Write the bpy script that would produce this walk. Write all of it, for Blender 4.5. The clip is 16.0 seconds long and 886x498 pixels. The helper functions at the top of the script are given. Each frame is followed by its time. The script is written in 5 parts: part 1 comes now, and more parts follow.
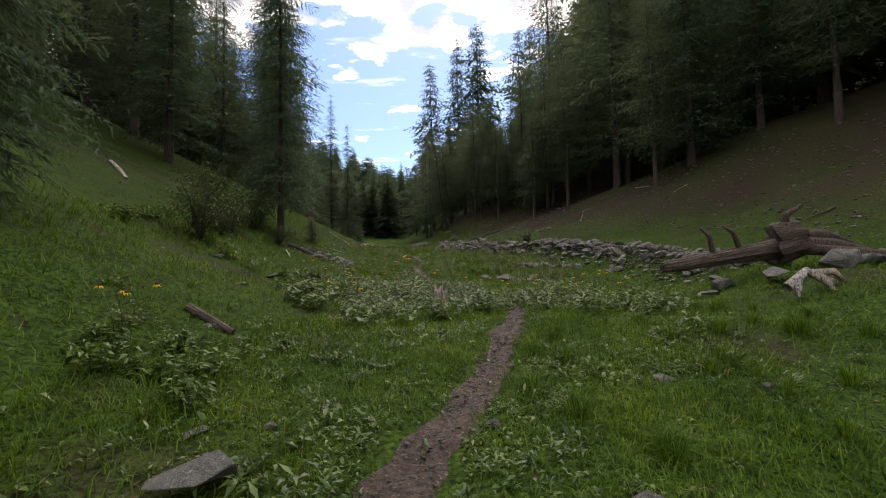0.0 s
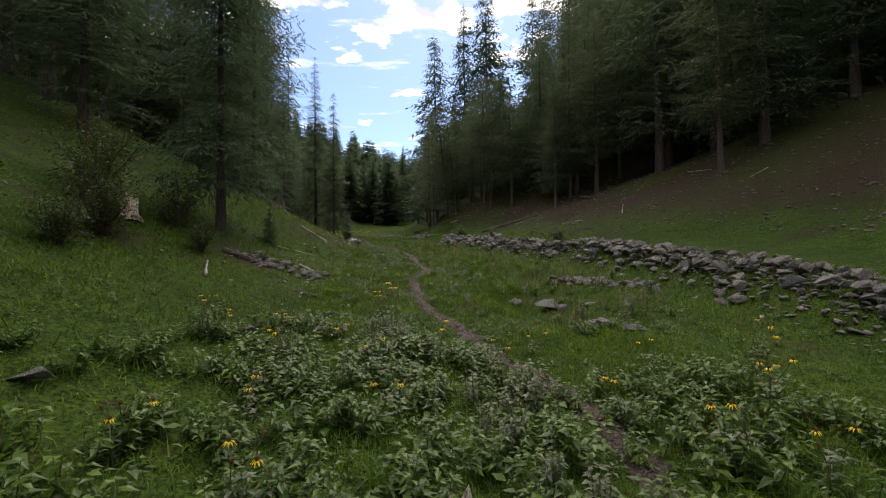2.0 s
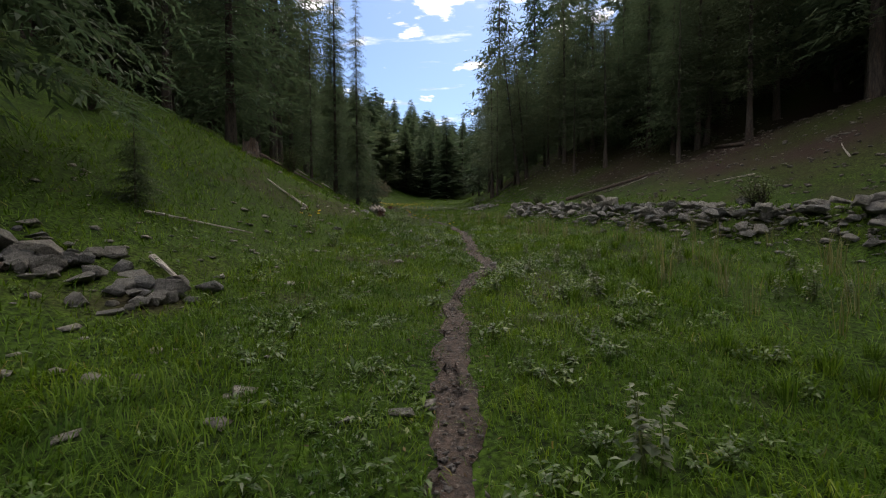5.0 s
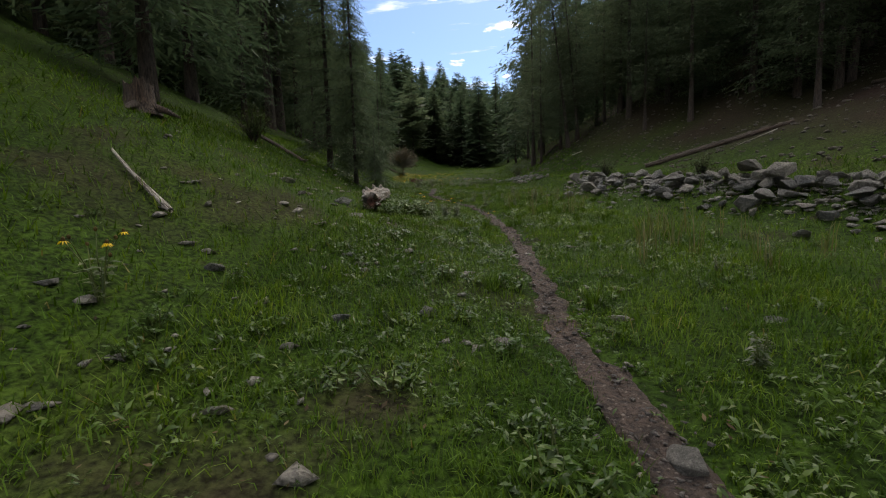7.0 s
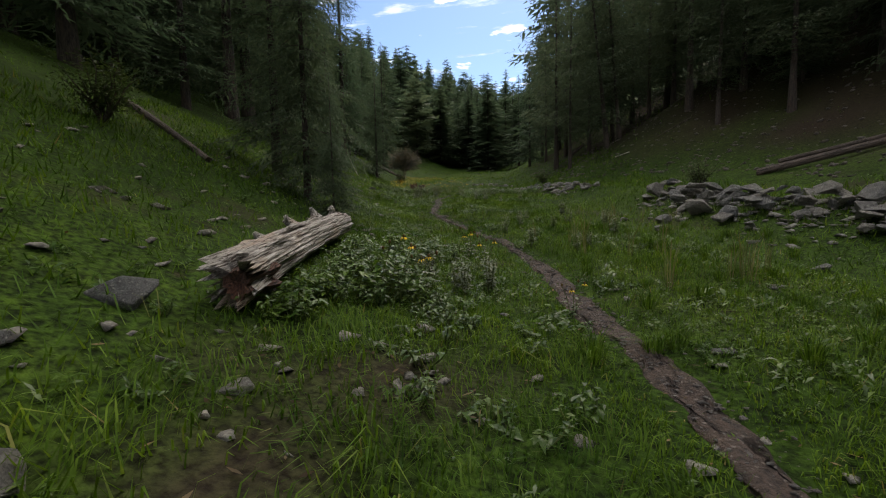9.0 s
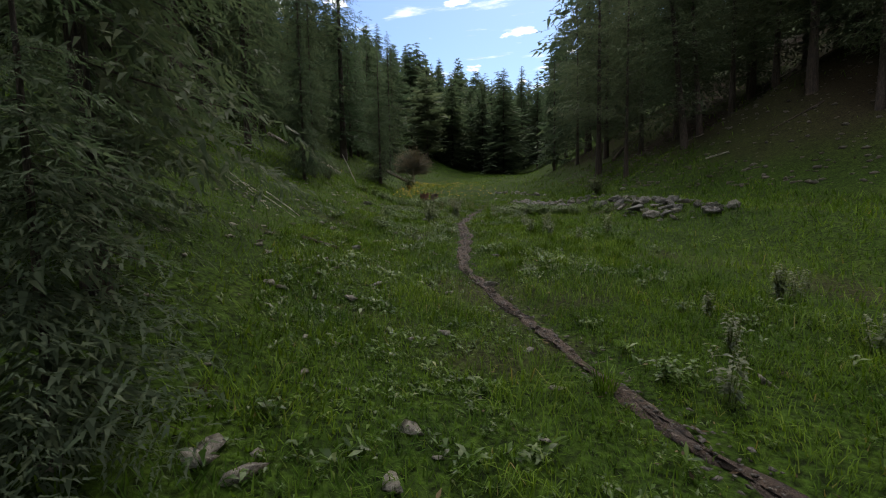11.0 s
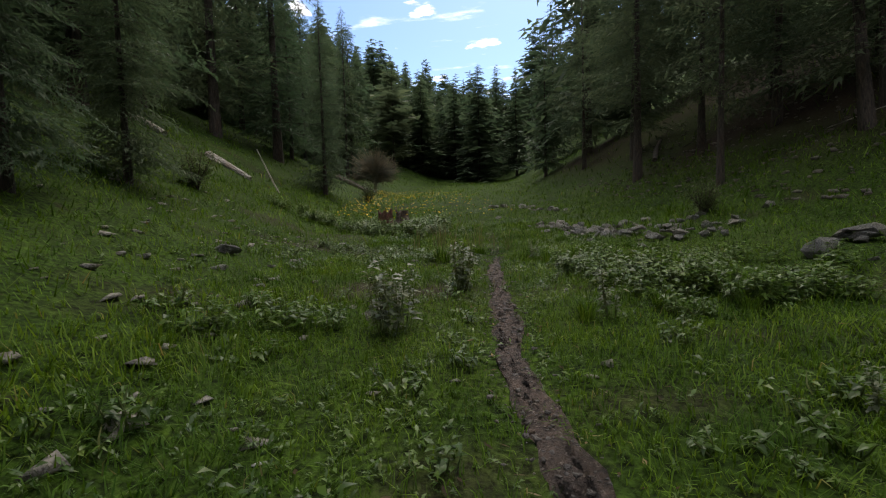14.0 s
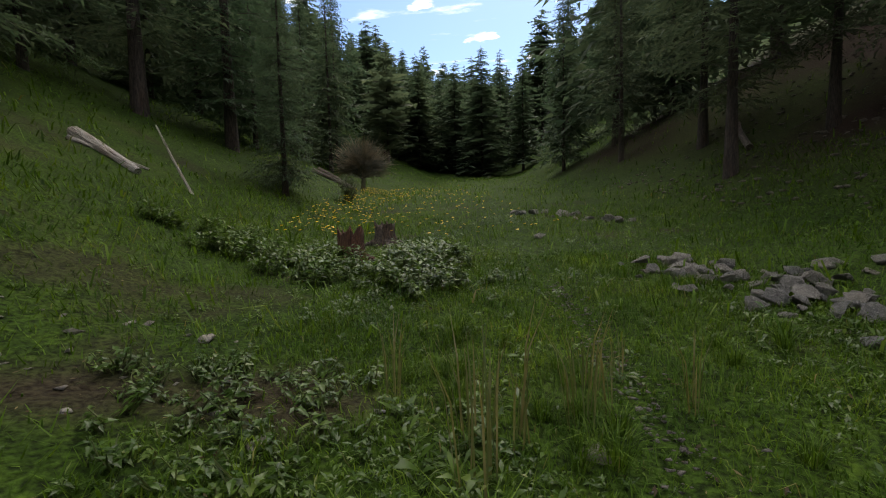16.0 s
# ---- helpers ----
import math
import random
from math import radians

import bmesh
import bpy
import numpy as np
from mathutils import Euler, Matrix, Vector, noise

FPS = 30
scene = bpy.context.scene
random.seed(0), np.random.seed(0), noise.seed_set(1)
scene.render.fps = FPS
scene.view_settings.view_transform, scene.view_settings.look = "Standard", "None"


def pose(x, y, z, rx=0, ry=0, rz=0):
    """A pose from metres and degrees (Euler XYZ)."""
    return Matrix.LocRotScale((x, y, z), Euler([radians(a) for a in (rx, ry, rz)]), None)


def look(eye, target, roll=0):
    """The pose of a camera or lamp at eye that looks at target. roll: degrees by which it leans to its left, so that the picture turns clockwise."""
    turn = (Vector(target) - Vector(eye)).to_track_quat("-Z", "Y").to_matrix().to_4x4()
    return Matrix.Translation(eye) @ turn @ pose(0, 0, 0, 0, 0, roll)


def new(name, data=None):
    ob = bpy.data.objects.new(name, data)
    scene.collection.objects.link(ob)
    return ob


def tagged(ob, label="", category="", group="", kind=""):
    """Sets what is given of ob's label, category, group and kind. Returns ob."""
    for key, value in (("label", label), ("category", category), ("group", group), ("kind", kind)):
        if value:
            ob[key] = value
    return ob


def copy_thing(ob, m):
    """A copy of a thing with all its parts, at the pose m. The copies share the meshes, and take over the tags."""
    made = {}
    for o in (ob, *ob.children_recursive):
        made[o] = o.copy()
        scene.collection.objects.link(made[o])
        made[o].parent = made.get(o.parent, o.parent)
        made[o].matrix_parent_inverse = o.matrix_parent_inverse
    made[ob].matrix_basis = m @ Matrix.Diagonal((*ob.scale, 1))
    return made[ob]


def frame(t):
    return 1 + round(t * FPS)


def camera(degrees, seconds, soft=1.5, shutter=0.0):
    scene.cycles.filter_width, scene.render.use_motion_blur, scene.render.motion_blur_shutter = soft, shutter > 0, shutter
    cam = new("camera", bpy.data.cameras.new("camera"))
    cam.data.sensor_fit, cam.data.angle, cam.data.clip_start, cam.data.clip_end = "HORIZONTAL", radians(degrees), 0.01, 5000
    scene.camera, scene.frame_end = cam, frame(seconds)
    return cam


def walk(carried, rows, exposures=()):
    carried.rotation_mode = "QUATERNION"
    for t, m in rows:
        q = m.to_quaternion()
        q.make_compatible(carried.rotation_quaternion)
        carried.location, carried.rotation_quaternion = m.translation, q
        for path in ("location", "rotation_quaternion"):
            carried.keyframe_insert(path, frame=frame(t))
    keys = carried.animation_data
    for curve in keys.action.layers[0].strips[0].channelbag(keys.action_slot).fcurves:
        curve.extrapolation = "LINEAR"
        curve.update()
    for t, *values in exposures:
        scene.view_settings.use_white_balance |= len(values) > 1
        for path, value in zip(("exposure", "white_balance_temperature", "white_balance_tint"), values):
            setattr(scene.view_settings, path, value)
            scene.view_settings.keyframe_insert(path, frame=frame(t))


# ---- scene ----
cam = camera(90.0, 16.0, soft=1.1)
PATH = [
    (0, pose(0.000, 0.000, 0.995, 93.40, 1.27, -0.00)),
    (0.5, pose(-0.042, 1.304, 1.196, 93.07, 1.04, 0.44)),
    (1, pose(-0.084, 2.603, 1.421, 91.49, 1.08, 0.28)),
    (1.5, pose(-0.113, 3.928, 1.673, 91.11, 0.73, 0.36)),
    (2, pose(-0.144, 5.293, 1.887, 91.55, 0.75, 0.32)),
    (2.5, pose(-0.164, 6.664, 2.004, 91.21, 0.92, 0.83)),
    (3, pose(-0.173, 8.030, 2.065, 91.21, 0.97, 0.93)),
    (3.5, pose(-0.203, 9.394, 2.070, 89.71, 0.63, 1.01)),
    (4, pose(-0.282, 10.767, 2.031, 89.63, 0.75, 3.18)),
    (4.5, pose(-0.390, 12.163, 1.968, 89.27, 0.56, 5.73)),
    (4.7, pose(-0.443, 12.714, 1.976, 89.09, 0.44, 6.82)),
    (6.8, pose(-1.192, 18.358, 2.589, 84.56, 1.63, 12.17)),
    (7, pose(-1.306, 18.887, 2.636, 84.62, 1.73, 12.47)),
    (7.5, pose(-1.619, 20.224, 2.766, 84.80, 1.58, 12.53)),
    (8, pose(-1.922, 21.561, 2.879, 84.00, 1.30, 12.71)),
    (8.5, pose(-2.241, 22.888, 3.019, 83.91, 1.29, 12.71)),
    (9, pose(-2.564, 24.203, 3.163, 84.96, 1.10, 13.08)),
    (9.5, pose(-2.926, 25.520, 3.378, 84.94, 0.95, 13.73)),
    (10, pose(-3.323, 26.836, 3.557, 84.90, 1.08, 14.40)),
    (12.3, pose(-5.281, 32.932, 4.074, 86.13, 1.53, 13.38)),
    (12.5, pose(-5.435, 33.459, 4.116, 86.24, 1.79, 12.90)),
    (13, pose(-5.766, 34.758, 4.227, 86.39, 1.82, 11.88)),
    (13.5, pose(-6.063, 36.080, 4.328, 86.40, 1.74, 10.92)),
    (14, pose(-6.343, 37.400, 4.406, 86.30, 1.67, 10.24)),
    (14.5, pose(-6.620, 38.743, 4.473, 86.35, 1.59, 9.92)),
    (15, pose(-6.898, 40.081, 4.546, 86.61, 1.46, 9.86)),
    (15.5, pose(-7.189, 41.426, 4.695, 87.04, 1.52, 9.96)),
    (16, pose(-7.493, 42.755, 4.907, 85.60, 1.48, 9.93)),
]
walk(cam, PATH, exposures=[(0.0, 0.62, 6850, 18), (2.0, 0.62, 6850, 18), (3.5, 0.48, 6850, 17), (7.0, 0.42, 6650, 14), (10.0, 0.46, 6650, 14), (12.5, 0.62, 6600, 14), (16.0, 0.64, 6650, 15)])

# ---- sky and light ----
SUN_EL, SUN_AZ = 52.0, 8.0
world = bpy.data.worlds.new("sky")
scene.world = world
world.use_nodes = True
wn, wl = world.node_tree.nodes, world.node_tree.links
wn.clear()


def wnode(kind, **kw):
    n = wn.new(kind)
    for k, v in kw.items():
        if k in n.inputs:
            n.inputs[k].default_value = v
    return n


def wmath(op, a, b=None):
    n = wn.new("ShaderNodeMath")
    n.operation = op
    for k, v in enumerate((a, b)):
        if v is None:
            continue
        if isinstance(v, (int, float)):
            n.inputs[k].default_value = v
        else:
            wl.new(v, n.inputs[k])
    return n.outputs[0]


sky = wn.new("ShaderNodeTexSky")
sky.sky_type = "NISHITA"
sky.sun_disc = False
sky.sun_elevation, sky.sun_rotation = radians(SUN_EL), radians(SUN_AZ)
sky.air_density, sky.dust_density, sky.ozone_density = 1.0, 0.6, 1.5
coord = wn.new("ShaderNodeTexCoord")
sep = wn.new("ShaderNodeSeparateXYZ")
wl.new(coord.outputs["Generated"], sep.inputs[0])
# cloud layer: the direction projected on a flat ceiling
zc = wmath("MAXIMUM", sep.outputs[2], 0.05)
px, py = wmath("DIVIDE", sep.outputs[0], zc), wmath("DIVIDE", sep.outputs[1], zc)
comb = wn.new("ShaderNodeCombineXYZ")
wl.new(px, comb.inputs[0]), wl.new(py, comb.inputs[1])


def ramp_between(v, lo, hi):
    n = wn.new("ShaderNodeMapRange")
    n.interpolation_type = "SMOOTHSTEP"
    n.inputs["From Min"].default_value, n.inputs["From Max"].default_value = lo, hi
    wl.new(v, n.inputs["Value"])
    return n.outputs[0]


puff = wnode("ShaderNodeTexNoise", Scale=2.6, Detail=9.0, Roughness=0.55)
wl.new(comb.outputs[0], puff.inputs["Vector"])
# cumulus overhead, thin streaks lower down
over = ramp_between(py, 2.45, 1.5)
cumulus = ramp_between(wmath("ADD", puff.outputs["Fac"], wmath("MULTIPLY", over, 0.21)), 0.62, 0.675)
stretch = wn.new("ShaderNodeMapping")
stretch.inputs["Scale"].default_value = (1.0, 2.4, 1.0)
stretch.inputs["Location"].default_value = (0.35, 0.2, 0.0)
wl.new(comb.outputs[0], stretch.inputs["Vector"])
streak = wnode("ShaderNodeTexNoise", Scale=1.7, Detail=8.0, Roughness=0.6)
wl.new(stretch.outputs[0], streak.inputs["Vector"])
thin = wmath("MULTIPLY", ramp_between(streak.outputs["Fac"], 0.56, 0.70), 0.6)
cover = wmath("MAXIMUM", cumulus, thin)
grey = wnode("ShaderNodeTexNoise", Scale=5.0, Detail=6.0)
wl.new(comb.outputs[0], grey.inputs["Vector"])
shade = wn.new("ShaderNodeMix")
shade.data_type = "RGBA"
shade.inputs["A"].default_value, shade.inputs["B"].default_value = (4.6, 4.9, 5.4, 1), (10.5, 10.5, 10.6, 1)
wl.new(ramp_between(grey.outputs["Fac"], 0.36, 0.5), shade.inputs["Factor"])
mixed = wn.new("ShaderNodeMix")
mixed.data_type = "RGBA"
wl.new(cover, mixed.inputs["Factor"])
deep = wn.new("ShaderNodeMix")
deep.data_type, deep.blend_type = "RGBA", "MULTIPLY"
deep.inputs["Factor"].default_value = 1.0
deep.inputs["B"].default_value = (0.80, 0.93, 1.08, 1)
wl.new(sky.outputs[0], deep.inputs["A"])
wl.new(deep.outputs["Result"], mixed.inputs["A"])
wl.new(shade.outputs["Result"], mixed.inputs["B"])
bg = wnode("ShaderNodeBackground", Strength=0.125)
wl.new(mixed.outputs["Result"], bg.inputs["Color"])
wout = wn.new("ShaderNodeOutputWorld")
wl.new(bg.outputs[0], wout.inputs["Surface"])

sun_data = bpy.data.lights.new("sun", "SUN")
sun_data.energy, sun_data.angle, sun_data.color = 1.5, radians(40), (1.0, 0.92, 0.78)
sun = new("sun", sun_data)
se, sa = radians(SUN_EL), radians(SUN_AZ)
sun.matrix_world = look((0, 0, 60), (-math.sin(sa) * math.cos(se) * 10, -math.cos(sa) * math.cos(se) * 10, 60 - math.sin(se) * 10))


# ---- materials ----
def material(name, build):
    m = bpy.data.materials.new(name)
    m.use_nodes = True
    nt = m.node_tree
    b = nt.nodes["Principled BSDF"]
    build(nt, b)
    return m


def tex(nt, scale, detail=5.0, rough=0.55, kind="ShaderNodeTexNoise", coords="Object", stretch=None):
    n = nt.nodes.new(kind)
    n.inputs["Scale"].default_value = scale
    if kind == "ShaderNodeTexNoise":
        n.inputs["Detail"].default_value, n.inputs["Roughness"].default_value = detail, rough
    c = nt.nodes.new("ShaderNodeTexCoord")
    if stretch:
        mp = nt.nodes.new("ShaderNodeMapping")
        mp.inputs["Scale"].default_value = stretch
        nt.links.new(c.outputs[coords], mp.inputs["Vector"])
        nt.links.new(mp.outputs[0], n.inputs["Vector"])
    else:
        nt.links.new(c.outputs[coords], n.inputs["Vector"])
    return n.outputs["Distance"] if kind == "ShaderNodeTexVoronoi" else n.outputs["Fac"]


def ramp(nt, v, stops):
    n = nt.nodes.new("ShaderNodeValToRGB")
    e = n.color_ramp.elements
    while len(e) < len(stops):
        e.new(0.5)
    for k, (p, c) in enumerate(stops):
        e[k].position, e[k].color = p, (*c, 1)
    nt.links.new(v, n.inputs["Fac"])
    return n.outputs["Color"]


def blend(nt, f, a, b, mode="MIX"):
    n = nt.nodes.new("ShaderNodeMix")
    n.data_type, n.blend_type = "RGBA", mode
    for key, v in (("Factor", f), ("A", a), ("B", b)):
        if isinstance(v, tuple):
            n.inputs[key].default_value = (*v, 1)
        elif isinstance(v, float):
            n.inputs[key].default_value = v
        else:
            nt.links.new(v, n.inputs[key])
    return n.outputs["Result"]


def bump(nt, b, v, strength, dist):
    n = nt.nodes.new("ShaderNodeBump")
    n.inputs["Strength"].default_value, n.inputs["Distance"].default_value = strength, dist
    nt.links.new(v, n.inputs["Height"])
    nt.links.new(n.outputs[0], b.inputs["Normal"])


def island(nt):
    return nt.nodes.new("ShaderNodeNewGeometry").outputs["Random Per Island"]


def each(nt):
    return nt.nodes.new("ShaderNodeObjectInfo").outputs["Random"]


def m_ground(nt, b):
    big, mid, fine = tex(nt, 0.35), tex(nt, 2.2), tex(nt, 26.0, 8)
    green = ramp(nt, big, [(0.3, (0.016, 0.034, 0.004)), (0.55, (0.026, 0.050, 0.006)), (0.75, (0.038, 0.056, 0.010))])
    litter = ramp(nt, fine, [(0.35, (0.016, 0.010, 0.008)), (0.65, (0.046, 0.031, 0.023))])
    at = nt.nodes.new("ShaderNodeAttribute")
    at.attribute_name = "bare"
    soil = ramp(nt, mid, [(0.66, (0, 0, 0)), (0.74, (0.7, 0.7, 0.7))])
    f = blend(nt, 1.0, at.outputs["Color"], soil, "LIGHTEN")
    fleck = ramp(nt, fine, [(0.36, (0.3, 0.3, 0.3)), (0.62, (1.6, 1.6, 1.5))])
    g2 = blend(nt, 1.0, green, fleck, "MULTIPLY")
    g2 = blend(nt, 1.0, g2, ramp(nt, tex(nt, 5.0, 6, 0.65), [(0.34, (0.6, 0.64, 0.6)), (0.52, (1.0, 1.0, 1.0)), (0.68, (1.4, 1.32, 1.1))]), "MULTIPLY")
    nt.links.new(blend(nt, f, g2, litter), b.inputs["Base Color"])
    b.inputs["Roughness"].default_value = 0.95
    b.inputs["Specular IOR Level"].default_value = 0.1
    bump(nt, b, fine, 0.6, 0.05)


def m_trail(nt, b):
    big, fine = tex(nt, 2.2, 7, 0.65), tex(nt, 24.0, 9, 0.7)
    c = ramp(nt, big, [(0.3, (0.048, 0.033, 0.025)), (0.7, (0.105, 0.076, 0.058))])
    d = ramp(nt, fine, [(0.35, (0.25, 0.24, 0.24)), (0.65, (1.5, 1.42, 1.38))])
    chips = ramp(nt, tex(nt, 38.0, 2), [(0.62, (0, 0, 0)), (0.68, (0.75, 0.75, 0.75))])
    nt.links.new(blend(nt, chips, blend(nt, 1.0, c, d, "MULTIPLY"), (0.24, 0.20, 0.165)), b.inputs["Base Color"])
    b.inputs["Roughness"].default_value = 0.9
    bump(nt, b, fine, 1.0, 0.07)


def thin(nt, b, colour, share, tint=(1.25, 1.2, 0.75)):
    """Lets part of the light through a leaf."""
    t = nt.nodes.new("ShaderNodeBsdfTranslucent")
    nt.links.new(blend(nt, 1.0, colour, tint, "MULTIPLY"), t.inputs["Color"])
    mx = nt.nodes.new("ShaderNodeMixShader")
    mx.inputs[0].default_value = share
    nt.links.new(b.outputs[0], mx.inputs[1])
    nt.links.new(t.outputs[0], mx.inputs[2])
    nt.links.new(mx.outputs[0], nt.nodes["Material Output"].inputs["Surface"])


def m_leafy(stops, rough=0.5, spec=0.5):
    def build(nt, b):
        c = ramp(nt, island(nt), stops)
        col = blend(nt, 1.0, c, ramp(nt, tex(nt, 1.1, 4, 0.7), [(0.34, (0.55, 0.64, 0.6)), (0.66, (1.42, 1.24, 0.95))]), "MULTIPLY")
        nt.links.new(col, b.inputs["Base Color"])
        thin(nt, b, col, 0.38)
        b.inputs["Roughness"].default_value = rough
        b.inputs["Specular IOR Level"].default_value = spec
    return build


def m_needles(stops):
    def build(nt, b):
        c = ramp(nt, island(nt), stops)
        v = ramp(nt, each(nt), [(0.0, (0.75, 0.85, 0.8)), (0.5, (1.0, 1.0, 1.0)), (1.0, (1.06, 1.03, 0.96))])
        col = blend(nt, 1.0, c, v, "MULTIPLY")
        nt.links.new(col, b.inputs["Base Color"])
        b.inputs["Roughness"].default_value = 0.7
        b.inputs["Specular IOR Level"].default_value = 0.25
        thin(nt, b, col, 0.5, (1.0, 1.1, 0.95))
    return build


def m_rock(a, c, lichen):
    def build(nt, b):
        big, fine = tex(nt, 3.5, 6), tex(nt, 22.0, 9, 0.65)
        col = ramp(nt, big, [(0.3, a), (0.7, c)])
        tint = ramp(nt, each(nt), [(0.0, (0.62, 0.66, 0.70)), (0.5, (0.95, 0.95, 0.92)), (1.0, (1.25, 1.2, 1.1))])
        col = blend(nt, 1.0, col, tint, "MULTIPLY")
        col = blend(nt, ramp(nt, fine, [(0.38, (0.75, 0.75, 0.75)), (0.54, (0, 0, 0))]), col, (0.055, 0.052, 0.048))
        col = blend(nt, ramp(nt, tex(nt, 9.0, 4), [(0.6, (0, 0, 0)), (0.68, (0.7, 0.7, 0.7))]), col, lichen)
        nt.links.new(col, b.inputs["Base Color"])
        b.inputs["Roughness"].default_value = 0.85
        bump(nt, b, blend(nt, 0.5, fine, tex(nt, 7.0, 8, 0.7)), 1.0, 0.09)
    return build


def m_wood(a, c, dark, along=(24.0, 24.0, 1.1)):
    def build(nt, b):
        grain = tex(nt, 3.0, 9, 0.6, stretch=along)
        patch = tex(nt, 2.5, 4)
        col = ramp(nt, grain, [(0.40, dark), (0.46, a), (0.62, c)])
        col = blend(nt, 1.0, col, ramp(nt, tex(nt, 7.0, 8, 0.65, stretch=along), [(0.36, (0.35, 0.32, 0.3)), (0.5, (1, 1, 1)), (0.7, (1.15, 1.12, 1.1))]), "MULTIPLY")
        col = blend(nt, ramp(nt, patch, [(0.58, (0, 0, 0)), (0.72, (0.4, 0.4, 0.4))]), col, dark)
        tan = ramp(nt, tex(nt, 4.0, 5, stretch=(1.0, 1.0, 0.25)), [(0.5, (0, 0, 0)), (0.66, (0.7, 0.7, 0.7))])
        col = blend(nt, tan, col, blend(nt, 1.0, col, (1.0, 0.72, 0.5), "MULTIPLY"))
        nt.links.new(col, b.inputs["Base Color"])
        b.inputs["Roughness"].default_value = 0.85
        bump(nt, b, grain, 1.0, 0.05)
    return build


GROUND = material("meadow_soil", m_ground)
TRAIL = material("trodden_earth", m_trail)
GRASS = material("grass_blades", m_leafy([(0.0, (0.028, 0.064, 0.005)), (0.45, (0.060, 0.124, 0.012)), (0.9, (0.098, 0.176, 0.022)), (0.985, (0.12, 0.17, 0.04)), (1.0, (0.20, 0.17, 0.09))], 0.65, 0.13))
DRYGRASS = material("seeding_grass", m_leafy([(0.0, (0.050, 0.079, 0.024)), (0.5, (0.086, 0.115, 0.043)), (1.0, (0.180, 0.166, 0.094))], 0.55))
HERB = material("low_herb_leaves", m_leafy([(0.0, (0.028, 0.066, 0.008)), (0.6, (0.056, 0.116, 0.018)), (0.93, (0.090, 0.160, 0.034)), (1.0, (0.16, 0.20, 0.09))], 0.4, 0.32))
LEAF = material("broad_leaves", m_leafy([(0.0, (0.036, 0.084, 0.010)), (0.6, (0.072, 0.144, 0.018)), (1.0, (0.120, 0.200, 0.032))], 0.42, 0.36))
SILVER = material("grey_green_leaves", m_leafy([(0.0, (0.07, 0.10, 0.06)), (1.0, (0.16, 0.19, 0.13))], 0.5))
SHRUB = material("shrub_leaves", m_leafy([(0.0, (0.025, 0.047, 0.015)), (1.0, (0.064, 0.098, 0.030))], 0.5))
STEM = material("green_stems", m_leafy([(0.0, (0.07, 0.115, 0.032)), (1.0, (0.12, 0.15, 0.055))], 0.6))
PETAL = material("yellow_petals", m_leafy([(0.0, (0.72, 0.46, 0.008)), (1.0, (0.85, 0.62, 0.02))], 0.5))
SEEDHEAD = material("brown_flower_cones", m_leafy([(0.0, (0.05, 0.035, 0.012)), (1.0, (0.11, 0.075, 0.02))], 0.8))
SPRUCE = material("spruce_needles", m_needles([(0.0, (0.054, 0.078, 0.047)), (0.6, (0.074, 0.102, 0.060)), (1.0, (0.096, 0.120, 0.068))]))
PINE = material("pine_needles", m_needles([(0.0, (0.072, 0.092, 0.056)), (0.6, (0.098, 0.120, 0.070)), (1.0, (0.122, 0.138, 0.080))]))
BARK = material("conifer_bark", m_wood((0.036, 0.028, 0.022), (0.066, 0.050, 0.040), (0.018, 0.014, 0.011), (7.0, 7.0, 1.2)))
ROCK = material("grey_stone", m_rock((0.125, 0.122, 0.112), (0.265, 0.256, 0.236), (0.33, 0.33, 0.28)))
PEBBLE = material("pale_brown_pebbles", m_rock((0.090, 0.074, 0.062), (0.215, 0.185, 0.160), (0.25, 0.23, 0.20)))
SCREE = material("brown_scree", m_rock((0.062, 0.054, 0.047), (0.135, 0.120, 0.105), (0.15, 0.15, 0.125)))
DEADWOOD = material("bleached_wood", m_wood((0.35, 0.325, 0.285), (0.52, 0.49, 0.44), (0.080, 0.060, 0.044)))
PALEWOOD = material("pale_splintered_wood", m_wood((0.38, 0.33, 0.27), (0.56, 0.51, 0.43), (0.10, 0.07, 0.045)))
DARKWOOD = material("weathered_bark", m_wood((0.062, 0.045, 0.035), (0.125, 0.098, 0.076), (0.022, 0.016, 0.013)))
REDWOOD = material("rotten_red_wood", m_wood((0.085, 0.036, 0.023), (0.150, 0.075, 0.048), (0.028, 0.013, 0.009)))
LITTER = material("dry_plant_litter", m_leafy([(0.0, (0.030, 0.020, 0.013)), (0.6, (0.075, 0.054, 0.036)), (1.0, (0.20, 0.16, 0.11))], 0.8, 0.2))
WILLOW = material("dead_grey_twigs", m_leafy([(0.0, (0.13, 0.12, 0.10)), (1.0, (0.23, 0.215, 0.185))], 0.8))


# ---- numeric helpers ----
def value_noise(x, y, scale, seed):
    x, y = np.asarray(x, float) / scale, np.asarray(y, float) / scale
    i, j = np.floor(x).astype(np.int64), np.floor(y).astype(np.int64)
    u, v = x - i, y - j
    u, v = u * u * (3 - 2 * u), v * v * (3 - 2 * v)

    def h(a, b):
        n = (a * 374761393 + b * 668265263 + seed * 974634777) & 0x7FFFFFFF
        n = ((n ^ (n >> 13)) * 1274126177) & 0x7FFFFFFF
        return ((n ^ (n >> 16)) & 0xFFFF) / 65535.0
    return (h(i, j) * (1 - u) + h(i + 1, j) * u) * (1 - v) + (h(i, j + 1) * (1 - u) + h(i + 1, j + 1) * u) * v


